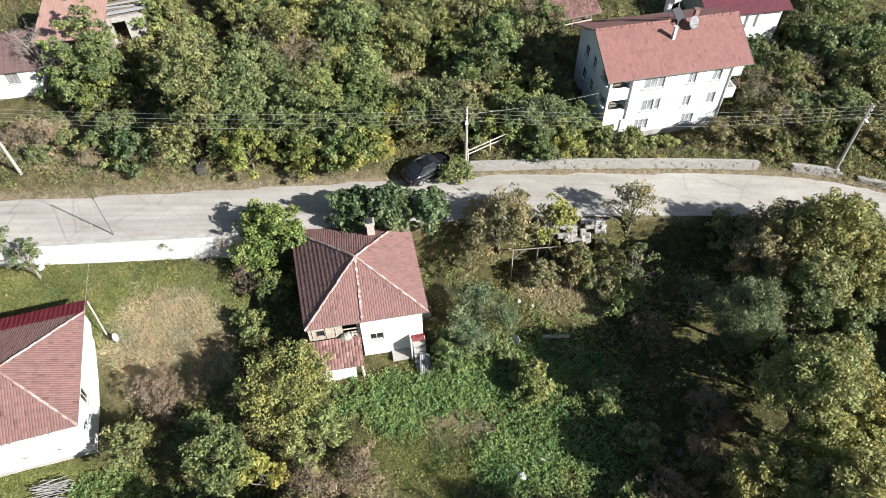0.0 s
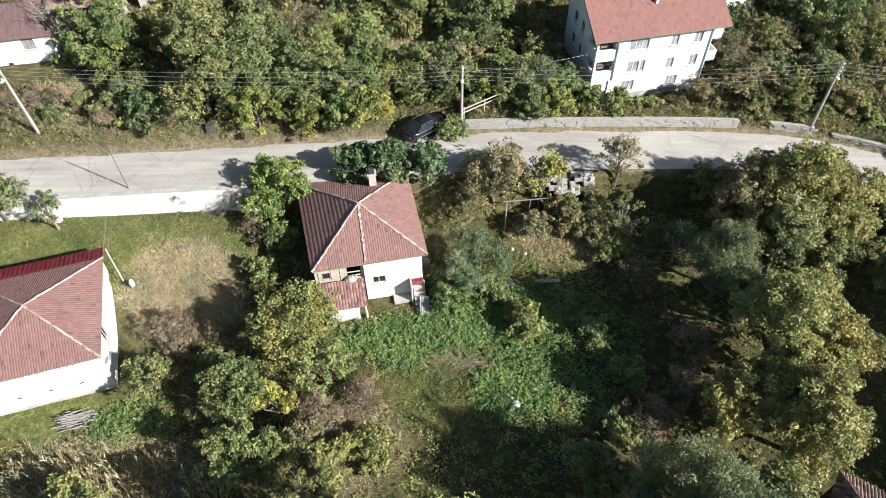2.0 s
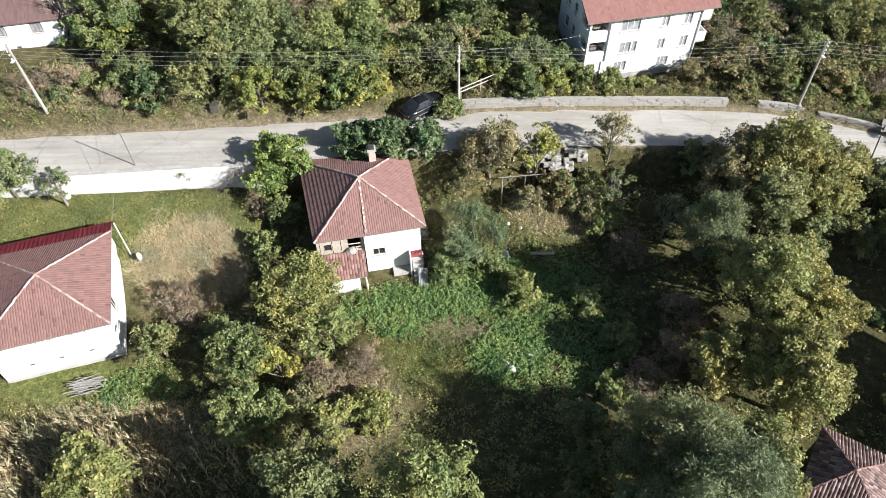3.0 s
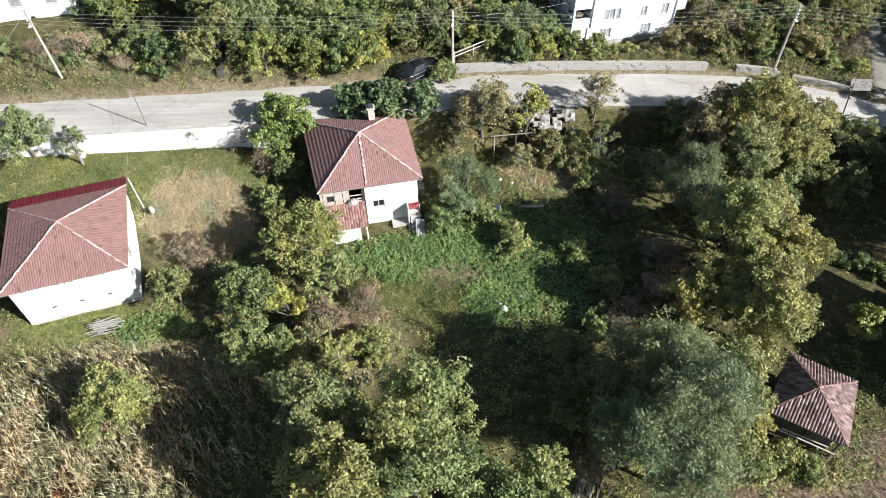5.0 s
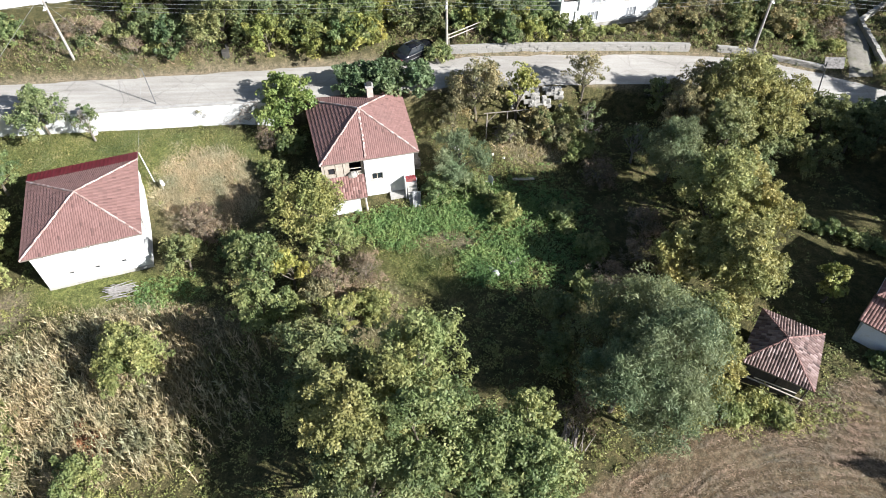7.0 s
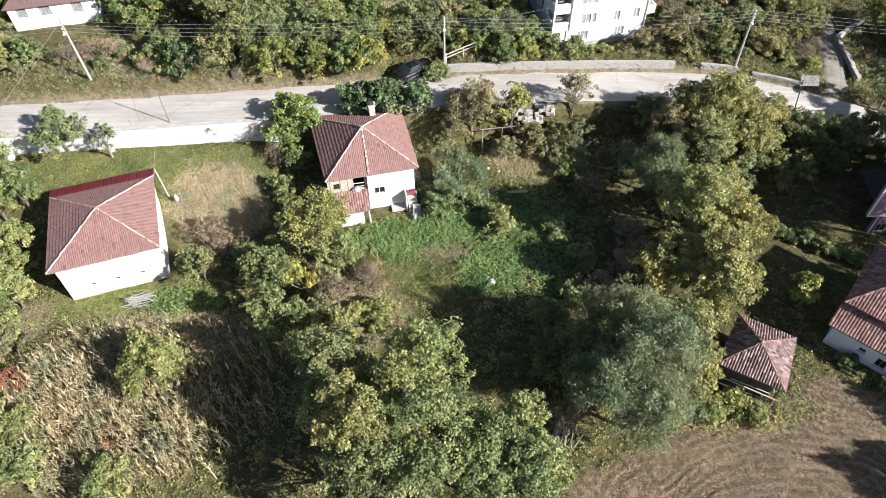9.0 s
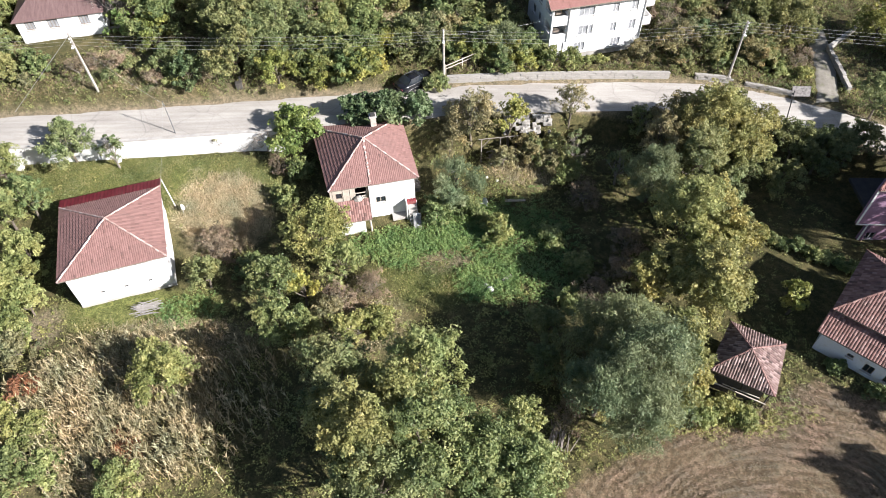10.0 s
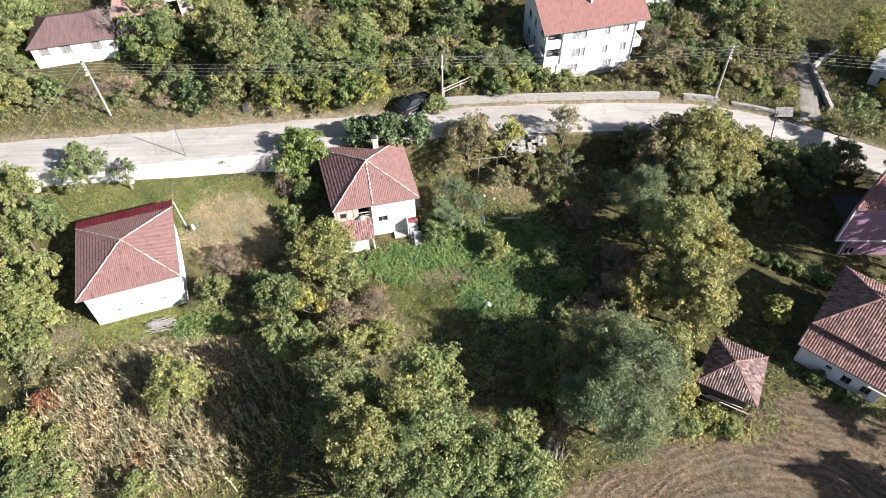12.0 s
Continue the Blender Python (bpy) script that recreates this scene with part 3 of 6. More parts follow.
def house_a():
    h = thing("village_house", pose(-31.23, 16.05, 0, 0, 0, 17), "single-storey whitewashed house with a red clay tile hip roof", "house", "village houses")
    vents = [(1.95, 0.34, 1.15, 0.26), (3.9, 0.34, 1.15, 0.26), (5.9, 0.34, 1.15, 0.26)]
    house_walls(h, 0.5, 8.42, 0.32, 8.55, -0.9, 3.98, WHITEWASH, front=vents, right=[(2.2, 0.9, 1.7, 1.2)], left=[(2.6, 0.8, 1.5, 1.1)])
    for a, w, s, hh in vents:
        part("vent", box(0.5 + a + 0.02, 0.5 + a + w - 0.02, 0.36, 0.385, s + 0.02, s + hh - 0.02), DARK_METAL, h, "small dark vent grille")
        part("hood", box(0.5 + a - 0.04, 0.5 + a + w + 0.04, 0.25, 0.317, s + hh, s + hh + 0.05), CONCRETE, h)
    window(h, pose(8.42, 2.82, 1.7, 0, 0, 90), 0.9, 1.2, PALE_WOOD)
    window(h, pose(0.5, 5.65, 1.5, 0, 0, -90), 0.8, 1.1, PALE_WOOD)
    hip_roof(h, [(0, 0, 4.02), (8.82, 0, 4.02), (8.82, 8.96, 4.02), (0, 8.96, 4.02)], (4.57, 4.14, 6.02), (4.57, 4.14, 6.02), TILE_RED)
    # sheet roof of the lean-to behind
    bm = bmesh.new()
    n = 56
    top = [bm.verts.new((-0.05 + 8.95 * k / n, 8.82, 4.13 + 0.03 * (k % 2))) for k in range(n + 1)]
    low = [bm.verts.new((-0.05 + 8.95 * k / n, 10.12, 3.88 + 0.03 * (k % 2))) for k in range(n + 1)]
    for k in range(n):
        bm.faces.new((top[k], top[k + 1], low[k + 1], low[k]))
    bmesh.ops.solidify(bm, geom=bm.faces[:], thickness=0.02)
    part("lean_to_roof", bm, RED_SHEET, h, "dark red corrugated sheet roof")
    part("lean_to_wall", box(0.5, 8.3, 9.55, 9.80, 0.2, 3.86), WHITEWASH, h)
    part("lean_to_end", box(8.1, 8.3, 8.56, 9.546, 0.2, 3.84), WHITEWASH, h)
    part("gutter", rod((8.95, 9.85, 3.95), (9.45, 8.4, 1.6), 0.035), WHITE_PLASTIC, h, "white gutter pipe hanging askew")
    for k, (x, d) in enumerate(((1.5, 0.25), (3.9, 0.27), (4.35, 0.25), (4.8, 0.29), (6.2, 0.26), (6.6, 0.25), (7.0, 0.28))):
        part("rafter_end", box(x, x + 0.045, 0.31 - d, 0.317, 3.72, 3.92), OLD_WOOD, h)
    part("plinth", box(0.46, 8.46, 0.28, 0.316, -0.9, 0.12), CONCRETE, h, "grey render along the foot of the wall")
    return h


def house_b():
    h = thing("village_house", pose(-9.94, 25.32, 0, 0, 0, 10.5), "old whitewashed house with a red tile hip roof and timber porch", "house", "village houses")
    ze = 4.5
    # front right room in white, the porch stands back on the left
    win = [(0.55, 0.95, 1.95, 0.75)]
    bm = wall_with_openings(8.25 - 3.95, -0.9, ze - 0.05, 0.3, [(a, a + w, s, s + k) for a, w, s, k in win])
    w = part("wall", bm, WHITEWASH, h)
    w.matrix_basis = pose(3.95, 0.05, 0)
    window(h, pose(4.5, 0.05, 1.95), 0.95, 0.75, PALE_WOOD, 2)
    part("wall", box(7.95, 8.25, 0.354, 8.3, -0.9, ze - 0.05), WHITEWASH, h)
    part("wall", box(0.35, 7.946, 8.0, 8.3, -0.9, ze - 0.05), WHITEWASH, h)
    part("wall", box(0.35, 0.65, 1.6, 7.996, -0.9, ze - 0.05), WHITEWASH, h)
    part("wall", box(3.95, 4.2, 0.354, 7.996, -0.9, ze - 0.05), WHITEWASH, h)
    planks = surface("porch_planks", (0.36, 0.31, 0.25), (0.56, 0.50, 0.42), 1.5, 0.9, 25)
    w = part("porch_wall", wall_with_openings(3.58, 1.95, ze - 0.05, 0.12, [(2.35, 3.35, 2.75, 4.15), (0.5, 1.1, 3.0, 3.7)]), planks, h, "faded cream plank wall of the porch")
    w.matrix_basis = pose(0.36, 0.25, 0)
    for x in (0.62, 1.55, 2.2):
        part("batten", box(x, x + 0.07, 0.21, 0.246, 1.96, ze - 0.08), PALE_WOOD, h)
    part("porch_back", box(0.654, 3.946, 1.6, 1.85, -0.9, ze - 0.05), DARK_INSIDE, h)
    window(h, pose(0.86, 0.25, 3.0), 0.6, 0.7, OLD_WOOD, 1, False)
    part("porch_floor", box(0.35, 3.94, 0.1, 1.59, 1.80, 1.946), OLD_WOOD, h)
    part("porch_side", box(0.36, 0.5, 0.374, 1.6, 1.95, ze - 0.05), planks, h)
    for z in (2.95, 3.35):
        part("porch_rail", box(2.72, 3.70, 0.27, 0.33, z, z + 0.07), PALE_WOOD, h)
    part("water_jar", turned([(0.0, 0.0), (0.2, 0.0), (0.33, 0.35), (0.3, 0.6), (0.16, 0.75), (0.18, 0.85)], pose(2.55, 0.05, 2.75, 0, 70, 0)), STONE, h)
    # main roof
    p = q = (4.25, 3.65, 7.0)
    hip_roof(h, [(0.27, -0.1, ze), (8.69, -0.04, ze), (8.53, 9.03, ze), (-0.39, 9.21, ze)], p, q, TILE_RED)
    bm = bmesh.new()
    for k in range(26):
        s = k / 26
        a = Vector(p).lerp(Vector((4.15, -0.08, ze + 0.03)), s)
        add_box(bm, -0.07 + random.uniform(-.04, .04), 0.07 + random.uniform(-.05, .05), -0.08, 0.08, 0.04, 0.10, Matrix.Translation(a) @ pose(0, 0, 0, 38, 0, random.uniform(-8, 8)))
    part("mortar_seam", bm, RIDGE, h, "pale broken mortar seam down the roof")
    # chimney at the back
    c = part("chimney", box(5.3, 5.85, 6.6, 7.15, 5.0, 6.75, bevel=0.02), surface("chimney_render", (0.42, 0.34, 0.29), (0.60, 0.52, 0.46), 3, 0.9, 25), h)
    part("chimney_cap", box(5.22, 5.93, 6.52, 7.23, 6.754, 6.86), CONCRETE, c)
    part("chimney_cap", box(5.36, 5.79, 6.66, 7.09, 6.864, 7.05), DARK_INSIDE, c)
    # tiled roof of the shed under the porch
    tiled_roof(h, [((0.05, -1.75, 1.78), (3.85, -1.75, 1.78), (3.85, 0.02, 2.85), (0.05, 0.02, 2.85))], [], TILE_OLD, pitch=0.22)
    part("shed_wall", box(0.7, 3.2, -1.45, -1.25, -0.9, 1.62), WHITEWASH, h)
    part("shed_wall", box(3.0, 3.2, -1.246, 0.04, -0.9, 1.62), WHITEWASH, h)
    part("shed_post", rod((3.75, -1.5, -0.9), (3.65, -1.5, 1.64), 0.11, 0.09), PALE_WOOD, h)
    # entrance stairs with a parapet
    for k in range(5):
        part("step", box(7.45, 8.3, -0.2 - 0.28 * (k + 1), -0.204 - 0.28 * k, -0.9, 1.55 - 0.3 * (k + 1)), CONCRETE, h)
    part("landing", box(7.35, 8.35, -0.2, 0.045, -0.9, 1.55), WHITEWASH, h)
    part("landing_parapet", box(7.25, 7.346, -0.9, 0.045, -0.9, 2.0), WHITEWASH, h)
    part("lower_stage", box(5.9, 7.24, -0.75, 0.045, -0.9, 0.25), CONCRETE, h)
    return h


def turned(profile, m=None, sides=14):
    """A turned shape from (radius, height) pairs."""
    bm = bmesh.new()
    rings = []
    for r, z in profile:
        rings.append([bm.verts.new((max(r, 0.002) * math.cos(2 * math.pi * k / sides), max(r, 0.002) * math.sin(2 * math.pi * k / sides), z)) for k in range(sides)])
    for a, b in zip(rings, rings[1:]):
        for k in range(sides):
            bm.faces.new((a[k], a[(k + 1) % sides], b[(k + 1) % sides], b[k]))
    bm.faces.new(rings[0][::-1])
    bm.faces.new(rings[-1])
    if m is not None:
        bmesh.ops.transform(bm, matrix=m, verts=bm.verts[:])
    return bm


def apartment_house():
    h = thing("apartment_house", pose(12.77, 44.9, 0, 0, 0, 12), "three-storey white house with an orange tile gable roof and balconies", "house", "village houses")
    W, D, z0, ze = 10.6, 7.2, 3.9, 10.75
    t = 0.25
    wins = [(2.95, 1.75, 9.15, 1.15, 3), (6.75, 0.68, 9.15, 1.05, 2), (8.88, 0.75, 9.12, 1.1, 2), (3.15, 1.05, 6.92, 1.12, 2), (4.32, 0.45, 6.92, 1.12, 1), (6.82, 0.66, 6.86, 1.04, 2), (8.98, 0.72, 6.82, 1.1, 2), (2.92, 1.2, 5.0, 1.05, 3), (7.2, 1.05, 5.0, 0.98, 3)]
    ops = [(a, a + w, s, s + k) for a, w, s, k, n in wins] + [(0.2, 1.75, 7.35, 8.4), (0.2, 1.75, 9.45, 10.45)] + [(1.0, 1.65, 4.6, 6.35)]
    part("wall", wall_with_openings(W, z0, ze, t, ops), PAINT_WHITE, h)
    for a, w, s, k, n in wins:
        window(h, pose(a, 0.0, s), w, k, surface_once("window_frame_grey", (0.62, 0.62, 0.62), (0.74, 0.74, 0.74)), n, glass=CURTAINED)
    part("door", box(1.02, 1.63, 0.1, 0.15, 4.6, 6.34), WHITE_PLASTIC, h)
    part("wall", box(0, W, D - t, D, z0, ze), PAINT_WHITE, h)
    part("wall", box(W - t, W, t + 0.004, D - t - 0.004, z0, ze), PAINT_WHITE, h)
    left_ops = [(1.3, 2.1, 9.3, 10.4), (3.1, 3.8, 9.3, 10.4), (1.3, 2.1, 7.1, 8.2), (3.1, 3.8, 7.1, 8.2), (1.3, 2.1, 5.0, 6.0), (4.9, 6.6, 9.45, 10.45), (4.9, 6.6, 7.35, 8.4)]
    w = part("wall", wall_with_openings(D - 2 * t - 0.01, z0, ze, t, left_ops), PAINT_WHITE, h)
    w.matrix_basis = pose(0, D - t - 0.005, 0, 0, 0, -90)
    for a, b, s, e in left_ops[:5]:
        window(h, pose(0, D - t - 0.005 - a, s, 0, 0, -90), b - a, e - s, surface_once("window_frame_grey", (0.50, 0.50, 0.50), (0.62, 0.62, 0.62)), 2)
    # open loggias at the corner
    for z in (7.0, 9.1):
        part("loggia_floor", box(t, 1.95, t, 2.2, z - 0.15, z), CONCRETE, h)
        # back wall greyer than the facade: the recess's shade is put into its colour
        part("loggia_wall", box(t + 0.01, 1.95, 2.2, 2.35, z, z + 2.0), surface_once("loggia_painted_shade", (0.55, 0.55, 0.54), (0.66, 0.66, 0.65)), h)
        part("loggia_wall", box(1.95, 2.1, t + 0.01, 2.35, z, z + 2.0), PAINT_WHITE, h)
        part("loggia_rail", box(t, 1.74, 0.10, 0.14, z + 0.95, z + 1.0), DARK_METAL, h)
        part("loggia_line", box(0.5, 1.3, 0.5, 0.9, z + 0.3, z + 0.75, bevel=0.06), OLD_WOOD, h)
    # balconies on the gable end
    for z in (6.9, 9.1):
        b = part("balcony", box(W + 0.002, W + 1.15, 0.4, 3.2, z - 0.16, z), CONCRETE, h)
        part("balcony_parapet", box(W + 1.05, W + 1.15, 0.4, 3.2, z + 0.002, z + 0.85), PAINT_WHITE, b)
        part("balcony_parapet", box(W + 0.002, W + 1.046, 0.4, 0.5, z + 0.002, z + 0.85), PAINT_WHITE, b)
        part("balcony_parapet", box(W + 0.002, W + 1.046, 3.1, 3.2, z + 0.002, z + 0.85), PAINT_WHITE, b)
    part("floor_slab", box(t, W - t, t, D - t, 6.6, 6.75), DARK_INSIDE, h)
    part("floor_slab", box(t, W - t, t, D - t, 8.7, 8.85), DARK_INSIDE, h)
    part("plinth", box(-0.03, W + 0.03, -0.04, -0.004, z0, 4.75), CONCRETE, h)
    part("drain_pipe", rod((10.45, -0.07, 4.6), (10.45, -0.07, 10.5), 0.045), GREY_SHEET, h)
    part("drain_pipe", rod((1.9, -0.07, 6.4), (1.9, -0.07, 10.5), 0.045), GREY_SHEET, h)
    # gable roof
    x0, x1, y0, y1, yr, zr = -0.55, W + 1.05, -0.75, D + 0.7, 3.3, 13.0
    a, b, c, d = (x0, y0, 10.85), (x1, y0, 10.85), (x1, yr, zr), (x0, yr, zr)
    e, f = (x1, y1, 10.9), (x0, y1, 10.9)
    tiled_roof(h, [(a, b, c, d), (e, f, d, c)], [(d, c)], TILE_NEW, TILE_NEW, pitch=0.2, high=0.004, lip=0.014)
    for s, xx in ((1, 0.0), (-1, W - t)):
        bm = bmesh.new()
        slab_pts = [(xx, 0.0, ze), (xx, D, ze), (xx, yr, zr - 0.16)]
        va = [bm.verts.new(p) for p in slab_pts]
        vb = [bm.verts.new((p[0] + t, p[1], p[2])) for p in slab_pts]
        bm.faces.new(va[::-1])
        bm.faces.new(vb)
        for i in range(3):
            bm.faces.new((va[i], va[(i + 1) % 3], vb[(i + 1) % 3], vb[i]))
        part("gable", bm, PAINT_WHITE, h)
    part("verge_board", box(x0 - 0.03, x0, y0, yr, 0, 0.16, m=Matrix.Translation((0, 0, 10.72)) @ Matrix.Shear("XZ", 4, (0, 0)) @ shear_y((zr - 10.85) / (yr - y0), y0)), OLD_WOOD, h)
    part("verge_board", box(x1, x1 + 0.03, y0, yr, 0, 0.16, m=Matrix.Translation((0, 0, 10.72)) @ shear_y((zr - 10.85) / (yr - y0), y0)), OLD_WOOD, h)
    c = part("chimney", box(5.45, 5.70, 1.80, 2.05, 11.9, 13.3, bevel=0.02), WHITEWASH, h)
    part("chimney_cap", box(5.40, 5.75, 1.75, 2.10, 13.304, 13.36), CONCRETE, c)
    c = part("chimney", box(8.0, 8.35, 3.6, 3.95, 12.3, 13.45, bevel=0.02), TILE_OLD, h)
    part("chimney_cap", box(7.95, 8.40, 3.55, 4.0, 13.454, 13.52), TILE_OLD, c)
    # solar water heater on the ridge
    s = thing("solar_water_heater", pose(12.77, 44.9, 0, 0, 0, 12) @ pose(6.3, 3.6, 12.9, 0, 0, 25), "solar water heater with white tank on a steel stand", "water heater")
    part("tank", rod((-0.55, 0.3, 1.65), (0.55, 0.3, 1.65), 0.27, sides=14), WHITE_PLASTIC, s)
    part("collector", box(-0.45, 0.45, -0.8, 0.25, -0.03, 0.03, m=pose(0, 0, 0.75, 40)), surface("black_absorber", (0.02, 0.02, 0.022), (0.04, 0.04, 0.045), 4, 0.7, 30), s)
    for x in (-0.5, 0.5):
        part("leg", rod((x, 0.3, -0.6), (x, 0.3, 1.45), 0.03), STEEL, s)
        part("leg", rod((x, -0.7, -0.6), (x, -0.7, 0.35), 0.03), STEEL, s)
    part("upright_tank", rod((0.0, 0.9, 0.3), (0.0, 0.9, 1.9), 0.28, sides=14), WHITE_PLASTIC, s)
    satellite_dish(pose(12.77, 44.9, 0, 0, 0, 12) @ pose(7.3, 2.5, 12.45, 0, 0, 20), 0.85, "grey satellite dish on a bracket on the tiled roof", surface("dull_grey_mesh", (0.16, 0.16, 0.16), (0.26, 0.26, 0.26), 5, 0.7, 30))
    return h


def shear_y(k, y0):
    m = Matrix.Identity(4)
    m[2][1] = k
    m[2][3] = -k * y0
    return m


ONCE = {}


def surface_once(name, dark, light):
    if name not in ONCE:
        ONCE[name] = surface(name, dark, light, 2.0, 0.7, 30)
    return ONCE[name]


def satellite_dish(m, size, label, mat=None):
    s = thing("satellite_dish", m, label, "satellite dish")
    bm = turned([(0.0, 0.0), (size * 0.3, size * 0.03), (size * 0.6, size * 0.12), (size * 0.6, size * 0.14), (size * 0.3, size * 0.05), (0.0, 0.02)], pose(0, 0, 0.7, 65, 0, 0), 20)
    part("dish", bm, mat or WHITE_PLASTIC, s, smooth=True)
    part("mast", rod((0, 0.05, -0.35), (0, 0.05, 0.75), 0.03), STEEL, s)
    part("feed_arm", rod((0, -0.05, 0.5), (0, -0.62, 0.85), 0.015), STEEL, s)
    return s


def house_d():
    h = thing("village_house", pose(-43.2, 45.9, 0, 0, 0, 12), "white house with a brown sheet hip roof among shrubs", "house", "village houses")
    wins = [(1.0, 0.95, 8.75, 1.05), (3.2, 1.05, 8.7, 1.0), (6.35, 1.0, 8.65, 1.05)]
    house_walls(h, 0.2, 8.75, 0, 6.2, 5.6, 9.9, WHITEWASH, front=[(a - 0.2, w, s, k) for a, w, s, k in wins] + [(4.2, 0.45, 6.95, 0.6)])
    for a, w, s, k in wins:
        window(h, pose(a, 0, s), w, k, OLD_WOOD, 3, glass=CURTAINED)
    window(h, pose(4.4, 0, 6.95), 0.45, 0.6, OLD_WOOD, 1)
    part("side_wing", box(8.754, 9.9, 0.6, 3.0, 5.6, 7.4), WHITEWASH, h)
    part("wing_roof", box(8.754, 10.0, 0.5, 3.1, 7.404, 7.5), CONCRETE, h)
    a, b, c, d = (-0.1, -0.3, 9.92), (9.05, -0.3, 9.92), (9.05, 6.5, 9.92), (-0.1, 6.5, 9.92)
    p, q = (2.2, 3.2, 11.4), (6.0, 3.2, 11.4)
    for pts in ((a, b, q, p), (b, c, q), (c, d, p, q), (d, a, p)):
        bm = bmesh.new()
        slab(bm, [Vector(v) for v in pts], 0.08)
        part("roof", bm, BROWN_SHEET, h, "rusty brown sheet roof")


def hut():
    # small hipped hut by the mown field
    h = thing("field_hut", pose(20.0, 6.75, 0, 0, 0, -27), "small timber hut with an old weathered tile roof", "hut")
    # dark wood, its colour lowered further for the shade under the eave
    timber = surface("dark_shaded_timber", (0.035, 0.030, 0.026), (0.10, 0.085, 0.07), 2.0, 0.95, 30, stretch=(8, 8, 1))
    w = part("wall", wall_with_openings(3.55, -0.3, 2.55, 0.2, [(1.2, 2.0, 0.2, 1.9)]), timber, h)
    w.matrix_basis = pose(1.0, 0.75, 0)
    part("door", box(2.22, 2.98, 0.85, 0.90, 0.2, 1.88), timber, h)
    part("wall", box(1.0, 4.55, 4.75, 4.95, -0.3, 2.55), timber, h)
    part("wall", box(1.0, 1.2, 0.954, 4.746, -0.3, 2.55), timber, h)
    part("wall", box(4.35, 4.55, 0.954, 4.746, -0.3, 2.55), timber, h)
    # rough boards nailed over the front, and posts that carry the eave
    for k in range(14):
        x = 1.02 + 0.25 * k
        if not 2.15 < x + 0.12 < 3.05:
            part("board", box(x, x + 0.21, 0.715, 0.745, -0.2 + random.uniform(0, 0.2), 2.3 + random.uniform(0, 0.2)), timber, h)
    for x in (0.6, 4.9):
        part("post", rod((x, 0.55, -0.3), (x, 0.55, 2.5), 0.07, 0.06), timber, h)
    part("sill_beam", rod((0.5, 0.5, 1.2), (5.0, 0.42, 0.9), 0.06, 0.05), PALE_WOOD, h)
    part("rail", rod((1.6, 0.38, 1.55), (4.4, 0.36, 1.5), 0.04), PALE_WOOD, h)
    hip_roof(h, [(0.27, 0.50, 2.62), (5.14, 0.20, 2.58), (5.25, 5.2, 2.62), (0.99, 5.55, 2.66)], (2.65, 2.65, 3.98), (2.65, 2.65, 3.98), TILE_HUT, TILE_OLD, r=0.08, pitch=0.2, high=0.085, lip=0.035)


def house_f():
    h = thing("village_house", pose(30.35, 10.0, 0, 0, 0, -42), "pale blue whitewashed house with old tiled hip and skirt roofs", "house", "village houses")
    wins = [(2.25, 0.5, 1.55, 0.4), (3.65, 0.75, 0.95, 0.9), (5.2, 0.75, 0.95, 0.9)]
    house_walls(h, 0, 6.6, 0, 8.4, -0.2, 3.02, PAINT_BLUE, front=wins)
    part("upper_wall", box(0.1, 10.0, 1.8, 8.3, 3.03, 4.1), PAINT_BLUE, h)
    for a, w, s, k in wins:
        window(h, pose(a, 0, s), w, k, OLD_WOOD, 2)
    # skirt roof in front, main hip roof above
    tiled_roof(h, [((-0.45, -0.35, 2.85), (7.1, -0.35, 2.85), (7.1, 1.55, 3.95), (-0.45, 1.55, 3.95))], [], TILE_OLD, pitch=0.22, high=0.055)
    a, b, c, d = (-0.35, 1.25, 4.2), (10.6, 1.25, 4.2), (10.6, 9.0, 4.2), (-0.35, 9.0, 4.2)
    p, q = (2.95, 5.1, 6.4), (6.9, 5.1, 6.4)
    tiled_roof(h, [(a, b, q, p), (b, c, q, q), (c, d, p, q), (d, a, p, p)], [(a, p), (d, p), (p, q)], TILE_OLD, TILE_OLD, pitch=0.22, r=0.1, high=0.055)
    part("eave_board", box(0.1, 10.2, 1.56, 1.75, 3.9, 4.15), OLD_WOOD, h)
    c = part("chimney", box(3.0, 3.5, 5.9, 6.4, 5.2, 7.0, bevel=0.02), WHITEWASH, h)
    part("chimney_cap", box(2.9, 3.6, 5.8, 6.5, 7.004, 7.12), WHITEWASH, c)
    part("fallen_board", box(5.4, 6.9, -0.75, -0.6, 2.78, 2.86), PALE_WOOD, h)


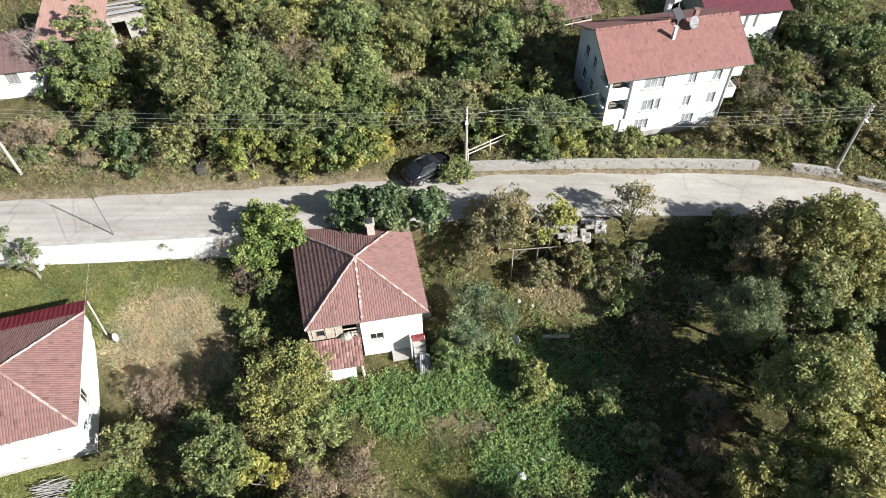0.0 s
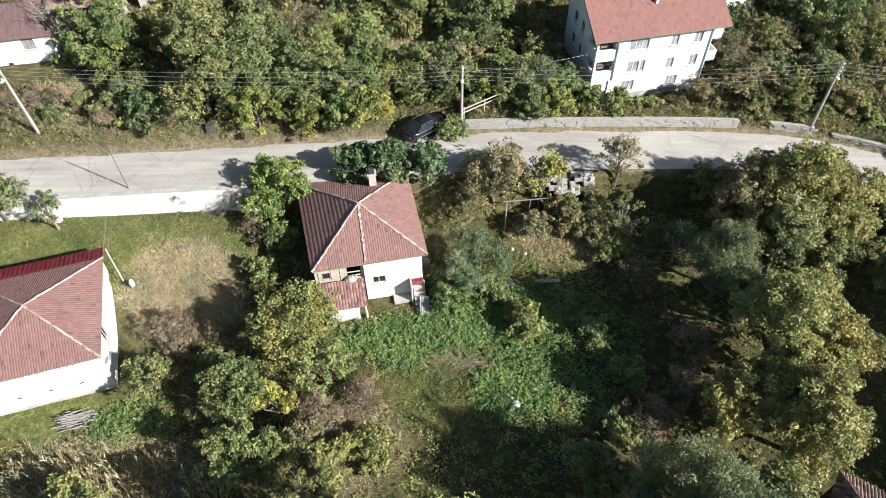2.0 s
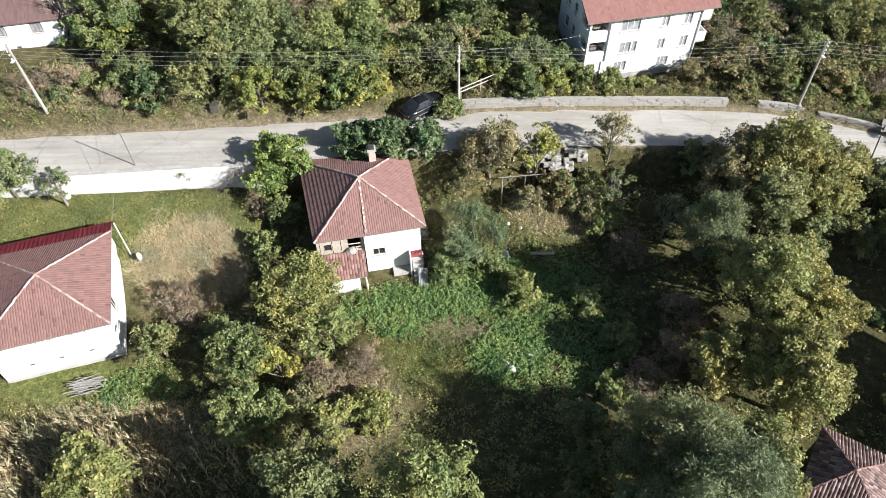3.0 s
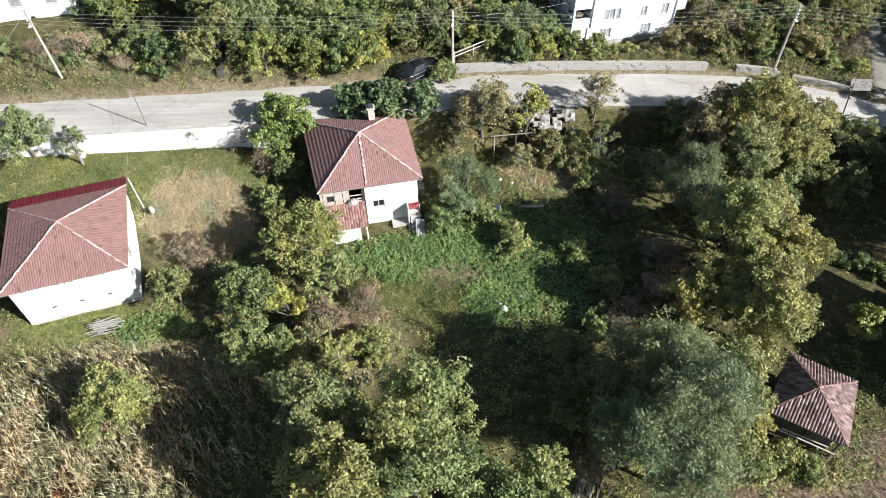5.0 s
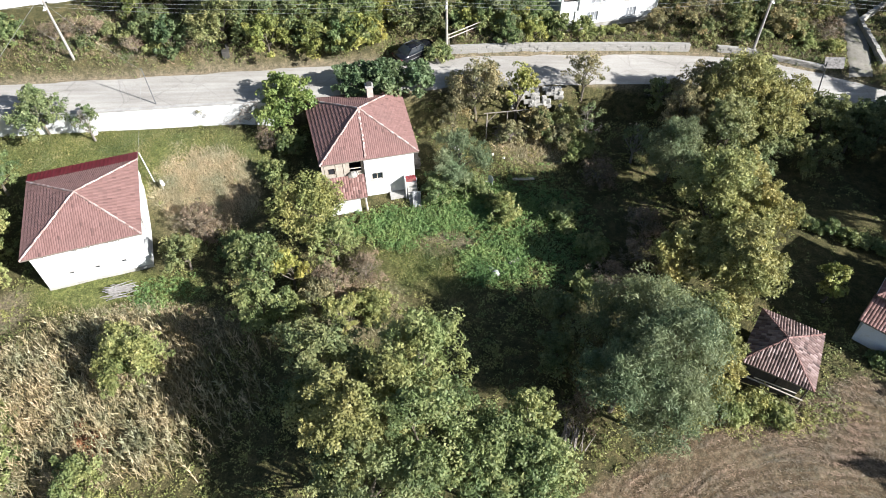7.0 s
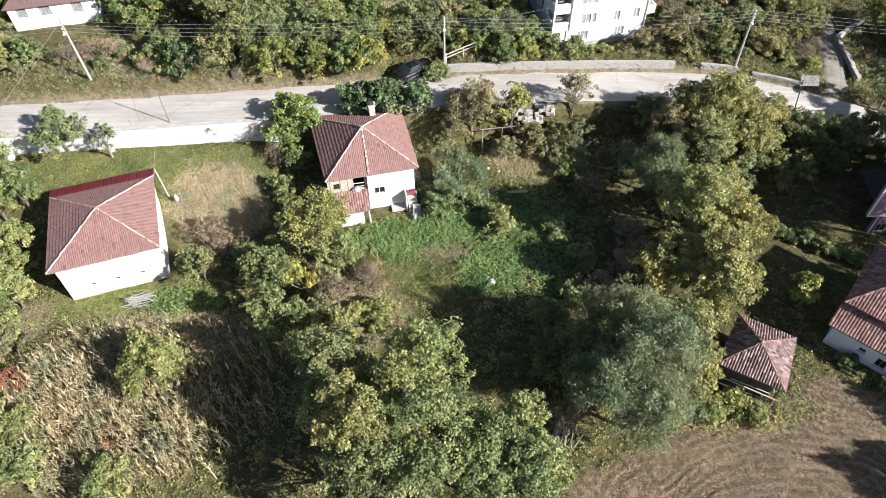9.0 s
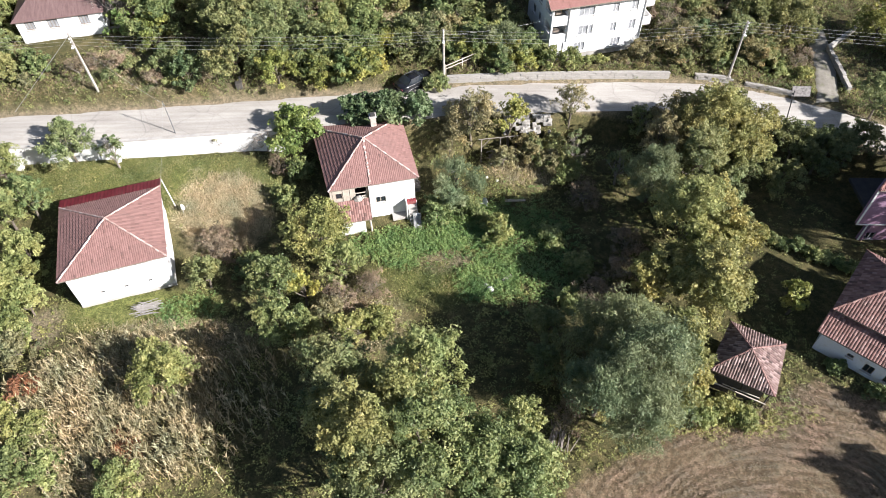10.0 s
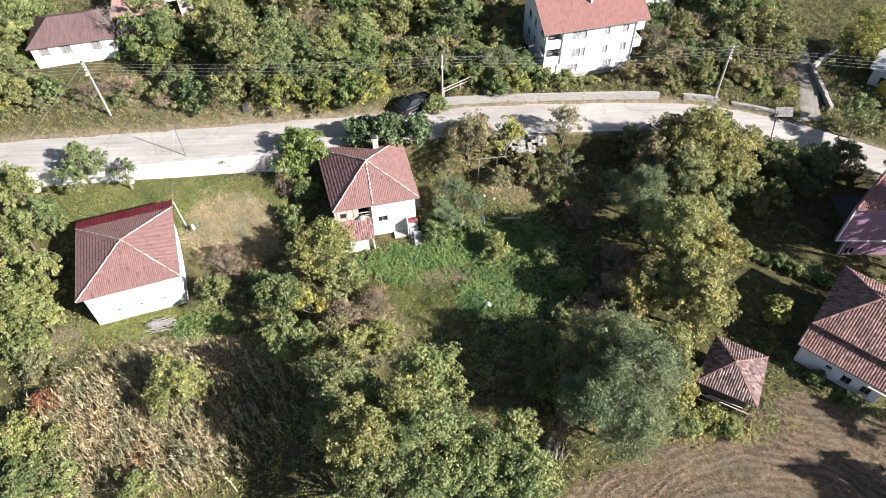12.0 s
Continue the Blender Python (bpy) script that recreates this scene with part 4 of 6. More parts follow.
def house_g():
    # the plot is skewed: one side wall runs off at an angle
    h = thing("village_house", pose(37.5, 21.0, 0, 0, 0, -3), "two-storey pink house with white trim and a red tile roof", "house", "village houses")
    wins = [(1.75, 0.9, 0.55, 0.9), (4.1, 0.7, 2.2, 0.5)]
    w = part("wall", wall_with_openings(9.0, -0.2, 2.9, 0.3, [(a - 1.3, a - 1.3 + ww, s, s + k) for a, ww, s, k in wins]), PAINT_PINK, h)
    w.matrix_basis = pose(1.3, 0.35, 0)
    for a, ww, s, k in wins:
        window(h, pose(a, 0.35, s), ww, k, WHITE_PLASTIC, 2)
    part("wall", box(0, 10.3, 0, 0.3, 2.9, 7.4), PAINT_PINK, h)
    for z0, z1, x in ((2.9, 7.4, 0.0), (-0.2, 2.896, 1.35)):
        s = part("wall", box(0, 10.5, -0.3, 0, z0, z1), PAINT_PINK, h)
        s.matrix_basis = pose(x, 0.36 if x else 0.305, 0, 0, 0, 46)
    part("corner_trim", box(-0.05, 0.12, -0.05, -0.004, 2.9, 7.38), WHITE_PLASTIC, h, "white corner trim")
    part("corner_trim", box(1.27, 1.42, 0.29, 0.346, -0.2, 2.86), WHITE_PLASTIC, h, "white corner trim")
    part("band", box(-0.04, 10.3, -0.05, -0.004, 2.86, 3.0), WHITE_PLASTIC, h)
    part("upper_floor", box(1.6, 10.2, 0.36, 6.0, 2.6, 2.88), DARK_INSIDE, h)
    a, b, c, d = (-0.25, -0.35, 7.45), (11.0, -0.35, 7.45), (11.0, 6.6, 9.3), (6.4, 6.6, 9.3)
    tiled_roof(h, [(a, b, c, d)], [(a, d)], TILE_NEW, TILE_NEW)
    e, f = (13.0, 13.5, 7.45), (13.0, 6.6, 9.3)
    tiled_roof(h, [(e, (12.3, 13.5, 7.45), d, f)], [], TILE_NEW, TILE_NEW)


def house_h():
    h = thing("village_house", pose(51.3, 45.2, 0, 0, 0, -40), "pale grey house with a sheet metal roof", "house", "village houses")
    house_walls(h, 0, 7, 0, 6, 1.8, 4.6, PAINT_BLUE, front=[(1.0, 0.9, 2.9, 0.9)], left=[(1.2, 0.9, 2.8, 1.0), (3.4, 0.7, 2.4, 1.5)])
    window(h, pose(1.0, 0, 2.9), 0.9, 0.9, PALE_WOOD, 2)
    window(h, pose(0, 4.5, 2.8, 0, 0, -90), 0.9, 1.0, PALE_WOOD, 2)
    bm = bmesh.new()
    slab(bm, [Vector(v) for v in ((-0.5, -0.5, 4.7), (7.5, -0.5, 4.7), (7.5, 6.5, 5.3), (-0.5, 6.5, 5.3))], 0.08)
    part("roof", bm, GREY_SHEET, h, "grey corrugated sheet roof")
    y = thing("storage_crate", pose(52.2, 42.6, ground_z(52.2, 42.6), 0, 0, 20), "yellow metal storage crate on bare ground", "crate")
    part("body", box(0, 2.4, 0, 1.3, 0, 1.2, bevel=0.04), YELLOW_PAINT, y)
    part("lid", box(-0.04, 2.44, -0.04, 1.34, 1.202, 1.28), YELLOW_PAINT, y)


def back_buildings():
    # barn with an open timber loft, and a stone house with a red sheet roof, up the slope
    h = thing("barn", pose(10.0, 58.2, 0, 0, 0, 20), "old timber barn with open loft and tiled roof", "barn")
    z = ground_z(12, 59) - 0.4
    for x in (0.2, 2.0, 3.9):
        part("post", box(x, x + 0.18, 0.3, 0.48, z, 7.9), OLD_WOOD, h)
    for zz in (6.2, 6.9, 7.5):
        part("rail", box(0.2, 4.1, 0.20, 0.29, zz, zz + 0.1), PALE_WOOD, h)
    part("wall", box(0.2, 4.1, 0.9, 5.0, z, 7.9), OLD_WOOD, h)
    tiled_roof(h, [((-0.6, -0.3, 7.9), (4.8, -0.3, 7.9), (4.8, 2.8, 9.0), (-0.6, 2.8, 9.0)), ((4.8, 5.8, 7.9), (-0.6, 5.8, 7.9), (-0.6, 2.8, 9.0), (4.8, 2.8, 9.0))], [], TILE_OLD)
    h = thing("stone_house", pose(24.3, 57.6, 0, 0, 0, 10), "rough stone house with a dark red sheet roof", "house", "village houses")
    z = ground_z(27, 58) - 0.5
    part("wall", wall_with_openings(7.2, z, 8.8, 0.4, [(1.2, 1.5, 6.9, 8.2), (2.6, 2.9, 6.9, 8.2), (3.6, 3.9, 6.9, 8.2), (4.6, 4.9, 6.9, 8.2)]), WHITEWASH, h)
    part("inner_wall", box(0.4, 6.8, 0.9, 1.0, z, 8.7), DARK_INSIDE, h)
    part("wall", box(6.8, 7.2, 0.404, 5.6, z, 8.8), STONE, h)
    part("wall", box(0, 0.4, 0.404, 5.6, z, 8.8), STONE, h)
    bm = bmesh.new()
    slab(bm, [Vector(v) for v in ((-0.6, -0.6, 8.8), (7.8, -0.6, 8.8), (7.8, 3.0, 10.0), (-0.6, 3.0, 10.0))], 0.06)
    part("roof", bm, surface_once("maroon_sheet", (0.085, 0.018, 0.026), (0.14, 0.032, 0.042)), h, "dark red ribbed sheet roof")
    bm = bmesh.new()
    slab(bm, [Vector(v) for v in ((7.8, 6.4, 8.9), (-0.6, 6.4, 8.9), (-0.6, 3.01, 10.0), (7.8, 3.01, 10.0))], 0.06)
    part("roof", bm, surface_once("maroon_sheet", (0.085, 0.018, 0.026), (0.14, 0.032, 0.042)), h)
    # sheds up behind the white house in the shrubs
    h = thing("shed", pose(-34.9, 49.6, 0, 0, 0, 6), "low shed with a faded reddish sheet roof", "shed", "hillside sheds")
    z = 8.4
    part("wall", box(0.4, 5.2, 0.5, 4.4, z - 2.0, z + 2.7), OLD_WOOD, h)
    bm = bmesh.new()
    slab(bm, [Vector(v) for v in ((0, 0, z + 2.75), (5.6, 0, z + 2.75), (5.6, 5, z + 3.9), (0, 5, z + 3.9))], 0.07)
    part("roof", bm, surface("faded_red_sheet", (0.34, 0.19, 0.15), (0.46, 0.29, 0.24), 0.8, 0.8, 20, stretch=(6, 1, 1)), h)
    h = thing("shed", pose(-30.8, 53.3, 0, 0, 0, 20), "ruined stone shed with broken grey boards", "shed", "hillside sheds")
    z = ground_z(-29, 54) - 0.5
    part("wall", wall_with_openings(3.8, z, z + 2.9, 0.3, [(1.0, 2.2, z + 0.5, z + 2.5)]), STONE, h)
    part("wall", box(0, 0.3, 0.304, 3.0, z, z + 2.9), STONE, h)
    part("wall", box(3.5, 3.8, 0.304, 3.0, z, z + 2.5), STONE, h)
    for k in range(7):
        part("board", box(-0.2, 4.2, 0, 0.28, 0, 0.05, m=pose(0, 0.1 + 0.42 * k, z + 2.95 + 0.05 * (k % 2), 0, random.uniform(-3, 3), random.uniform(-6, 6))), GREY_SHEET if k % 3 else OLD_WOOD, h)


house_a()
house_b()
apartment_house()
house_d()
hut()
house_f()
house_g()
house_h()
back_buildings()


# ---- trees, shrubs and grasses ----
def leaf_mesh(name, centre, along, across, tint, mat):
    """One mesh of many three-cornered leaves, each with its tint."""
    n = len(centre)
    co = np.empty((n, 3, 3))
    co[:, 0] = centre - along + across
    co[:, 1] = centre - along - across
    co[:, 2] = centre + along
    me = bpy.data.meshes.new(name)
    me.vertices.add(n * 3)
    me.vertices.foreach_set("co", co.reshape(-1).astype(np.float32))
    me.loops.add(n * 3)
    me.loops.foreach_set("vertex_index", np.arange(n * 3, dtype=np.int32))
    me.polygons.add(n)
    me.polygons.foreach_set("loop_start", np.arange(0, n * 3, 3, dtype=np.int32))
    me.attributes.new("tint", "FLOAT", "POINT").data.foreach_set("value", np.repeat(np.clip(tint, 0, 1), 3).astype(np.float32))
    me.update(calc_edges=True)
    me.materials.append(mat)
    return me


def unit(v):
    return v / (np.linalg.norm(v, axis=1, keepdims=True) + 1e-9)


def leaf_crown(rng, lobes, clusters, per, leaf, slim, clump, mat, droop=0.0, gaps=-0.8, name="crown"):
    """Rounded clumps of leaves over the shells of the lobes (x, y, z, rx, rz), with gaps between them."""
    lobes = np.array(lobes, float)
    weight = lobes[:, 3] ** 2
    pick = rng.choice(len(lobes), clusters, p=weight / weight.sum())
    way = unit(rng.normal(size=(clusters, 3)))
    way[:, 2] = np.where(way[:, 2] < -0.35, -way[:, 2], way[:, 2])
    depth = 1.0 - 0.55 * rng.random(clusters) ** 2.0
    bumpy = 1.0 + 0.24 * np.sin(way[:, 0] * 7 + pick * 2.0) * np.cos(way[:, 1] * 6 + pick) + 0.11 * rng.normal(size=clusters)
    L = lobes[pick]
    centre = L[:, :3] + way * np.stack([L[:, 3], L[:, 3], L[:, 4]], 1) * (depth * bumpy)[:, None]
    tone = rng.normal(0.5, 0.16, clusters) + 0.16 * np.sin(centre[:, 0] * 0.9 + centre[:, 1] * 0.7 + rng.random() * 6)
    keep = np.sin(centre[:, 0] * 1.9 + 1.2 * centre[:, 2]) + np.sin(centre[:, 1] * 2.1 + 0.9 * centre[:, 0]) + rng.normal(0, 0.6, clusters) > gaps
    centre, way, tone = centre[keep], way[keep], tone[keep]
    n = len(centre) * per
    size = np.repeat(clump * rng.uniform(0.55, 1.35, len(centre)), per)
    ball = unit(rng.normal(size=(n, 3)) + np.repeat(way, per, 0) * 0.5 + np.array([0, 0, 0.25]))
    reach = size * (0.35 + 0.75 * rng.random(n) ** 0.6)
    c = np.repeat(centre, per, 0) + ball * reach[:, None] * np.array([1, 1, 0.72])
    c[:, 2] = np.maximum(c[:, 2] - droop * rng.random(n), 0.03)
    normal = unit(ball * 0.7 + rng.normal(0, 0.75, (n, 3)) + np.array([0, 0, 0.35]))
    a = unit(np.cross(normal, rng.normal(size=(n, 3))))
    if droop:
        a = unit(a * 0.9 + np.array([0, 0, -0.6]) + rng.normal(0, 0.3, (n, 3)))
    b = unit(np.cross(normal, a))
    half = 1.02 * leaf * rng.uniform(0.6, 1.3, n)[:, None]
    tint = np.repeat(tone, per) + rng.normal(0, 0.16, n)
    return leaf_mesh(name, c, a * half, b * half * slim, tint, mat)


def trunk_mesh(rng, height, radius, lobes, twigs=0):
    bm = bmesh.new()
    fork = Vector((rng.normal(0, 0.1), rng.normal(0, 0.1), height))
    add_rod(bm, (0, 0, -0.3), (fork.x * 0.4, fork.y * 0.4, height * 0.5), radius * 1.25, radius, 7)
    add_rod(bm, (fork.x * 0.4, fork.y * 0.4, height * 0.5), fork, radius, radius * 0.8, 7)
    for x, y, z, rx, rz in lobes:
        mid = fork.lerp(Vector((x, y, z)), 0.5) + Vector((rng.normal(0, 0.15), rng.normal(0, 0.15), 0.1))
        add_rod(bm, fork, mid, radius * 0.55, radius * 0.36, 4)
        add_rod(bm, mid, (x, y, z), radius * 0.36, radius * 0.14, 4)
        for k in range(twigs):
            d = Vector(rng.normal(size=3)).normalized()
            d.z = abs(d.z) * 0.8
            s = Vector((x, y, z)).lerp(mid, rng.random() * 0.6)
            e = s + Vector((d.x * rx, d.y * rx, d.z * rz)) * rng.uniform(0.7, 1.15)
            m2 = s.lerp(e, 0.55) + Vector(rng.normal(0, 0.08, 3))
            add_rod(bm, s, m2, radius * 0.13, radius * 0.08, 4)
            add_rod(bm, m2, e, radius * 0.08, radius * 0.03, 3)
            for j in range(3):
                o = m2.lerp(e, rng.random())
                add_rod(bm, o, o + Vector(rng.normal(0, 0.28, 3)) + Vector((0, 0, 0.1)), radius * 0.05, radius * 0.02, 3)
    return bm


KINDS = {
    # leaf size, slimness, leaves per cluster, clusters per square metre, twigs
    "olive": (0.105, 0.62, 11, 20, 0),
    "walnut": (0.105, 0.60, 12, 24, 1),
    "green": (0.105, 0.62, 12, 20, 0),
    "bright": (0.118, 0.72, 9, 18, 0),
    "fig": (0.120, 0.78, 12, 22, 0),
    "willow": (0.120, 0.26, 18, 20, 0),
    "light": (0.105, 0.58, 11, 19, 0),
    "yellow": (0.110, 0.65, 11, 18, 0),
    "brown": (0.100, 0.60, 9, 16, 2),
    "red": (0.095, 0.60, 9, 15, 1),
    "thicket": (0.090, 0.30, 9, 16, 3),
}
LABELS = {
    "olive": "broad deciduous tree with dull olive-green autumn leaves", "walnut": "large walnut tree with olive and yellowing leaves",
    "green": "leafy deciduous tree with mid-green leaves", "bright": "small tree with large bright yellow-green leaves",
    "fig": "fig bush with broad dark green leaves", "willow": "feathery grey-green willow with fine narrow leaves",
    "light": "fruit tree with pale yellowish-green leaves", "yellow": "small tree with bright yellow autumn leaves",
    "brown": "thinning tree with brownish autumn leaves", "red": "low shrub with red autumn leaves", "thicket": "tangle of dry grey-brown brushwood",
}
COUNT = [0]


def plant(kind, x, y, height, radius, sparse=1.0, shrub=False, bare=False):
    """A tree or shrub of that kind, with trunk, limbs and a lobed crown of leaves."""
    COUNT[0] += 1
    rng = np.random.default_rng(1000 + COUNT[0])
    leaf, slim, per, dense, twigs = KINDS[kind]
    R, H = radius, height
    shrub = shrub or H < 3.2
    matted = shrub or y > 38
    crown_low = 0.0 if matted else 0.12 * H
    rz = (H - crown_low) / 2
    cz = crown_low + rz
    lobes = [(0, 0, cz + 0.12 * rz, R * 0.62, rz * 0.80)]
    n = max(4, int(4 + R * 1.3))
    turn = rng.random() * 6.28
    for k in range(n):
        t = turn + 6.28 * k / n + rng.normal(0, 0.3)
        d = R * rng.uniform(0.45, 0.68)
        s = R * rng.uniform(0.34, 0.50)
        lobes.append((d * math.cos(t), d * math.sin(t), cz + rz * rng.uniform(-0.45, 0.40), s, min(rz * 0.62, s * rng.uniform(0.8, 1.05))))
    for k in range(max(1, n // 3)):
        t = rng.random() * 6.28
        lobes.append((R * 0.25 * math.cos(t), R * 0.25 * math.sin(t), cz + rz * 0.55, R * 0.33, rz * 0.42))
    if matted:
        # branches that come down to the ground all round
        for k in range(n):
            t = turn + 0.5 + 6.28 * k / n + rng.normal(0, 0.3)
            d, s = R * rng.uniform(0.6, 0.85), R * rng.uniform(0.26, 0.40)
            lobes.append((d * math.cos(t), d * math.sin(t), H * rng.uniform(0.12, 0.30), s, s * 0.8))
    area = 4 * math.pi * R * R * (0.80 if matted else 0.66)
    clusters = int(area * dense * sparse * (0.50 if y < 10 else 0.42 if y < 36 else 0.26))
    clump = (0.19 + 0.07 * R) * (1.25 if kind == "willow" else 1.0)
    group = 1.9 if R > 1.5 else 1.5
    clusters, per = max(9, int(clusters / group)), int(per * 2 * group)
    z = ground_z(x, y)
    name = {"fig": "fig_bush", "thicket": "thicket", "red": "shrub"}.get(kind, "shrub" if shrub else "tree")
    label = LABELS[kind]
    if sparse < 0.7 and kind not in ("thicket", "red"):
        label = "half-bare tree with thin branches and few olive leaves"
    elif shrub and kind not in ("fig", "red", "thicket"):
        label = label.replace("large walnut tree", "walnut shrub").replace("broad deciduous tree", "dense wild shrub").replace("leafy deciduous tree", "leafy wild shrub").replace("small tree", "shrub").replace("fruit tree", "young fruit bush").replace("thinning tree", "thinning shrub")
    t = thing(name, pose(x, y, z), label, "shrub" if name != "tree" else "tree")
    if sparse < 0.7:
        twigs = 14 if bare else 6
    part("trunk", trunk_mesh(rng, crown_low + 0.15 * H, (0.07 if bare else 0.035) + 0.017 * H, lobes[:n + 1] if matted else lobes, twigs), BARE_WOOD if sparse < 0.7 or kind == "thicket" else BARK, t)
    if not bare:
        me = leaf_crown(rng, lobes, clusters, per, leaf * (1.08 if y > 38 else 1.0), slim, clump, LEAF[kind], 0.25 if kind == "willow" else 0.0, -1.2 if matted else -1.6 if kind == "walnut" else -0.8)
        c = new("crown", me)
        c.parent = t
    return t


def plant_all(kind, rows, **more):
    for x, y, h, r in rows:
        plant(kind, x, y, h, r, **more)


plant("bright", -13.4, 33.3, 5.6, 2.8, sparse=1.3)
plant("olive", -35.0, 32.0, 4.6, 2.8, sparse=0.75)
plant("light", 21.4, 35.7, 3.6, 1.8, sparse=0.5)
plant_all("fig", [(-7.4, 35.2, 2.7, 1.7), (-4.6, 35.5, 2.9, 2.0), (-1.5, 35.3, 2.6, 1.6), (35.2, 55.3, 5, 2.6), (-24.5, 39.8, 3.5, 1.5)])
plant_all("brown", [(3.9, 34.5, 6.5, 3.3), (-34.4, 11.8, 3, 1.6), (0.2, 45.2, 5, 2.5), (23, 44.2, 3, 1.8), (26.3, 44.8, 4, 2.2), (35.6, 45.7, 4, 2.5)])
plant_all("yellow", [(7.7, 34.5, 6.6, 1.7), (-11.4, 16.2, 4.5, 1.6), (29.5, 13.4, 4, 1.4), (51.3, 49.2, 7, 3), (-15.6, 39.9, 4, 2), (-11.4, 39.8, 3.5, 1.5), (10, 42.4, 2.5, 1.3), (-50, 60, 5, 1.5), (-28.7, 45.2, 4, 2)])
plant_all("olive", [(14.3, 32.2, 4.4, 1.7), (-30.7, 31.2, 4, 1.6), (18.0, 29.6, 4.5, 1.7), (-14.4, 50.3, 7, 3.5)], sparse=0.3)
plant_all("olive", [(-20.2, 18.5, 3.5, 1.9), (35.9, 31.8, 5, 2.5), (37.9, 30.2, 5, 2.5), (39.7, 51.7, 6, 3), (40.8, 48.6, 6.5, 2.6), (45.4, 36.0, 5, 2.6), (41.4, 31.2, 5, 2.5), (39.2, 31.1, 5, 2.5), (34, 47.5, 4, 2.2), (-20, 45.6, 8, 3.6)])
plant_all("olive", [(-19.9, 41.4, 7, 3.2), (-17.3, 42.4, 6, 3), (-16, 45.9, 7, 3.2), (-12.2, 42.6, 5, 2.5), (-2.5, 44.4, 5, 2.5), (-3.8, 54.2, 5, 3), (3.1, 49.1, 5, 2), (30.3, 45, 3.5, 2.2), (36.3, 50.5, 6, 3), (30.3, 51.2, 4, 2.2), (-26.9, 42.3, 3, 2), (8.3, 55, 6, 2.5)])
plant_all("willow", [(20.6, 27.2, 6.8, 3.0), (13.5, 9.0, 9.2, 3.7), (14.6, 5.8, 10, 4.2), (11.7, 5, 8, 3.2), (14.2, 3.1, 7, 3), (2.2, 27.8, 5, 2.4), (7.6, 43.4, 5, 2.2)])
plant_all("brown", [(23.4, 33.3, 7.6, 2.9), (22.2, 31.0, 7.2, 2.3)], sparse=1.25)
plant_all("walnut", [(26.9, 31.9, 9.2, 3.9), (29.9, 31.0, 7.6, 3.0), (28.4, 29.4, 6.0, 2.4)])
plant("olive", 24.8, 28.0, 8.4, 2.6, sparse=1.4)
plant("walnut", 18.1, 8, 8, 2.4)
plant("walnut", 19.0, 5.9, 5.0, 1.7)
plant_all("walnut", [(21.5, 19.4, 10, 3.6), (18.6, 15.2, 6.6, 2.6), (21.9, 13.8, 8.5, 3.2), (24.4, 18.4, 8, 2.6), (23.8, 21.9, 8.0, 2.6)], sparse=1.4)
plant_all("olive", [(-7.4, 5.8, 9.5, 3.1), (-4.3, -1.6, 9, 3.8)])
plant_all("light", [(-1.6, 5.2, 11, 3.3), (5.7, 2.9, 7, 1.6)])
plant_all("walnut", [(-5.2, 1.4, 11, 3.5), (-2.9, 3.6, 10, 2.4)])
plant_all("green", [(-0.9, 0.7, 10.5, 3.6)])
plant_all("green", [(3.8, 0.8, 7.2, 3.2), (5.6, -0.8, 7, 3), (2.1, -1.1, 7, 3), (-13.9, 17.2, 5, 2.4), (-13.1, 12.9, 4.5, 2.3), (0.2, 25.9, 2.2, 1.6), (5.6, 23.7, 2.0, 1.7), (3.0, 26.4, 1.8, 1.5), (-37.2, 25.9, 5, 2.2), (-10, 43.7, 6, 2.8), (-6.8, 41.6, 5, 2.3), (-8.6, 53.6, 6, 2.8), (5.2, 44.6, 4, 2), (12.4, 42.9, 2.2, 1.4), (14.6, 43.3, 1.8, 1.4), (9.6, 43.6, 3.2, 1.8), (11.2, 45.2, 3.4, 1.5), (-29.3, 47.3, 6, 3), (-30.6, 50.9, 7, 2), (4.1, 52, 6, 2.2)])
plant_all("light", [(-10.3, 21.7, 6, 3.2), (-8.2, 19, 4.5, 2.2), (-21.6, 8.5, 4.5, 2.8), (-36.6, 21.2, 4, 2.2), (-37, 16.4, 5, 2.8), (-34.7, 15.7, 3.5, 2), (-35.6, 13.2, 3.0, 2.0), (-36.2, 18.8, 3.6, 2.0), (-30.6, 4.4, 1.9, 1.9), (-33.6, 5.2, 2.4, 2.2), (-29.0, 1.8, 1.8, 1.7), (-23.1, 0, 3.2, 2)])
plant_all("green", [(12.6, 19.0, 1.5, 1.6), (11.4, 15.4, 1.3, 1.5)])
plant_all("light", [(-40.5, 29.2, 5, 2.5), (-39.1, 24.8, 5, 2.6), (-38.4, 21.3, 4.5, 2.4)])
plant_all("thicket", [(14.5, 27.5, 2.2, 1.9), (13.4, 15.9, 2.2, 1.8), (16.2, 18.2, 2.4, 1.8), (17.4, 21.4, 2.4, 1.8), (-20.2, 22.9, 2.5, 1.9)])
plant_all("red", [(-32.8, 8.3, 2.2, 1.3), (-23.4, 3.0, 1.2, 1.2), (-24.6, 4.4, 1.0, 0.8)], sparse=0.8)
plant_all("light", [(16.8, 44.0, 1.0, 1.0), (18.4, 44.3, 1.2, 1.0)])
plant_all("brown", [(20.4, 44.4, 1.1, 1.0), (22.6, 44.7, 1.2, 1.0)])
plant("brown", 13.9, 35.6, 5, 2.1, sparse=0.75)
plant_all("green", [(-0.1, 39.9, 1.5, 1.3), (1.0, 40.2, 1.2, 1.0)])
plant_all("olive", [(10.4, 33.2, 2.6, 1.6), (12.2, 33.6, 2.8, 1.6)])


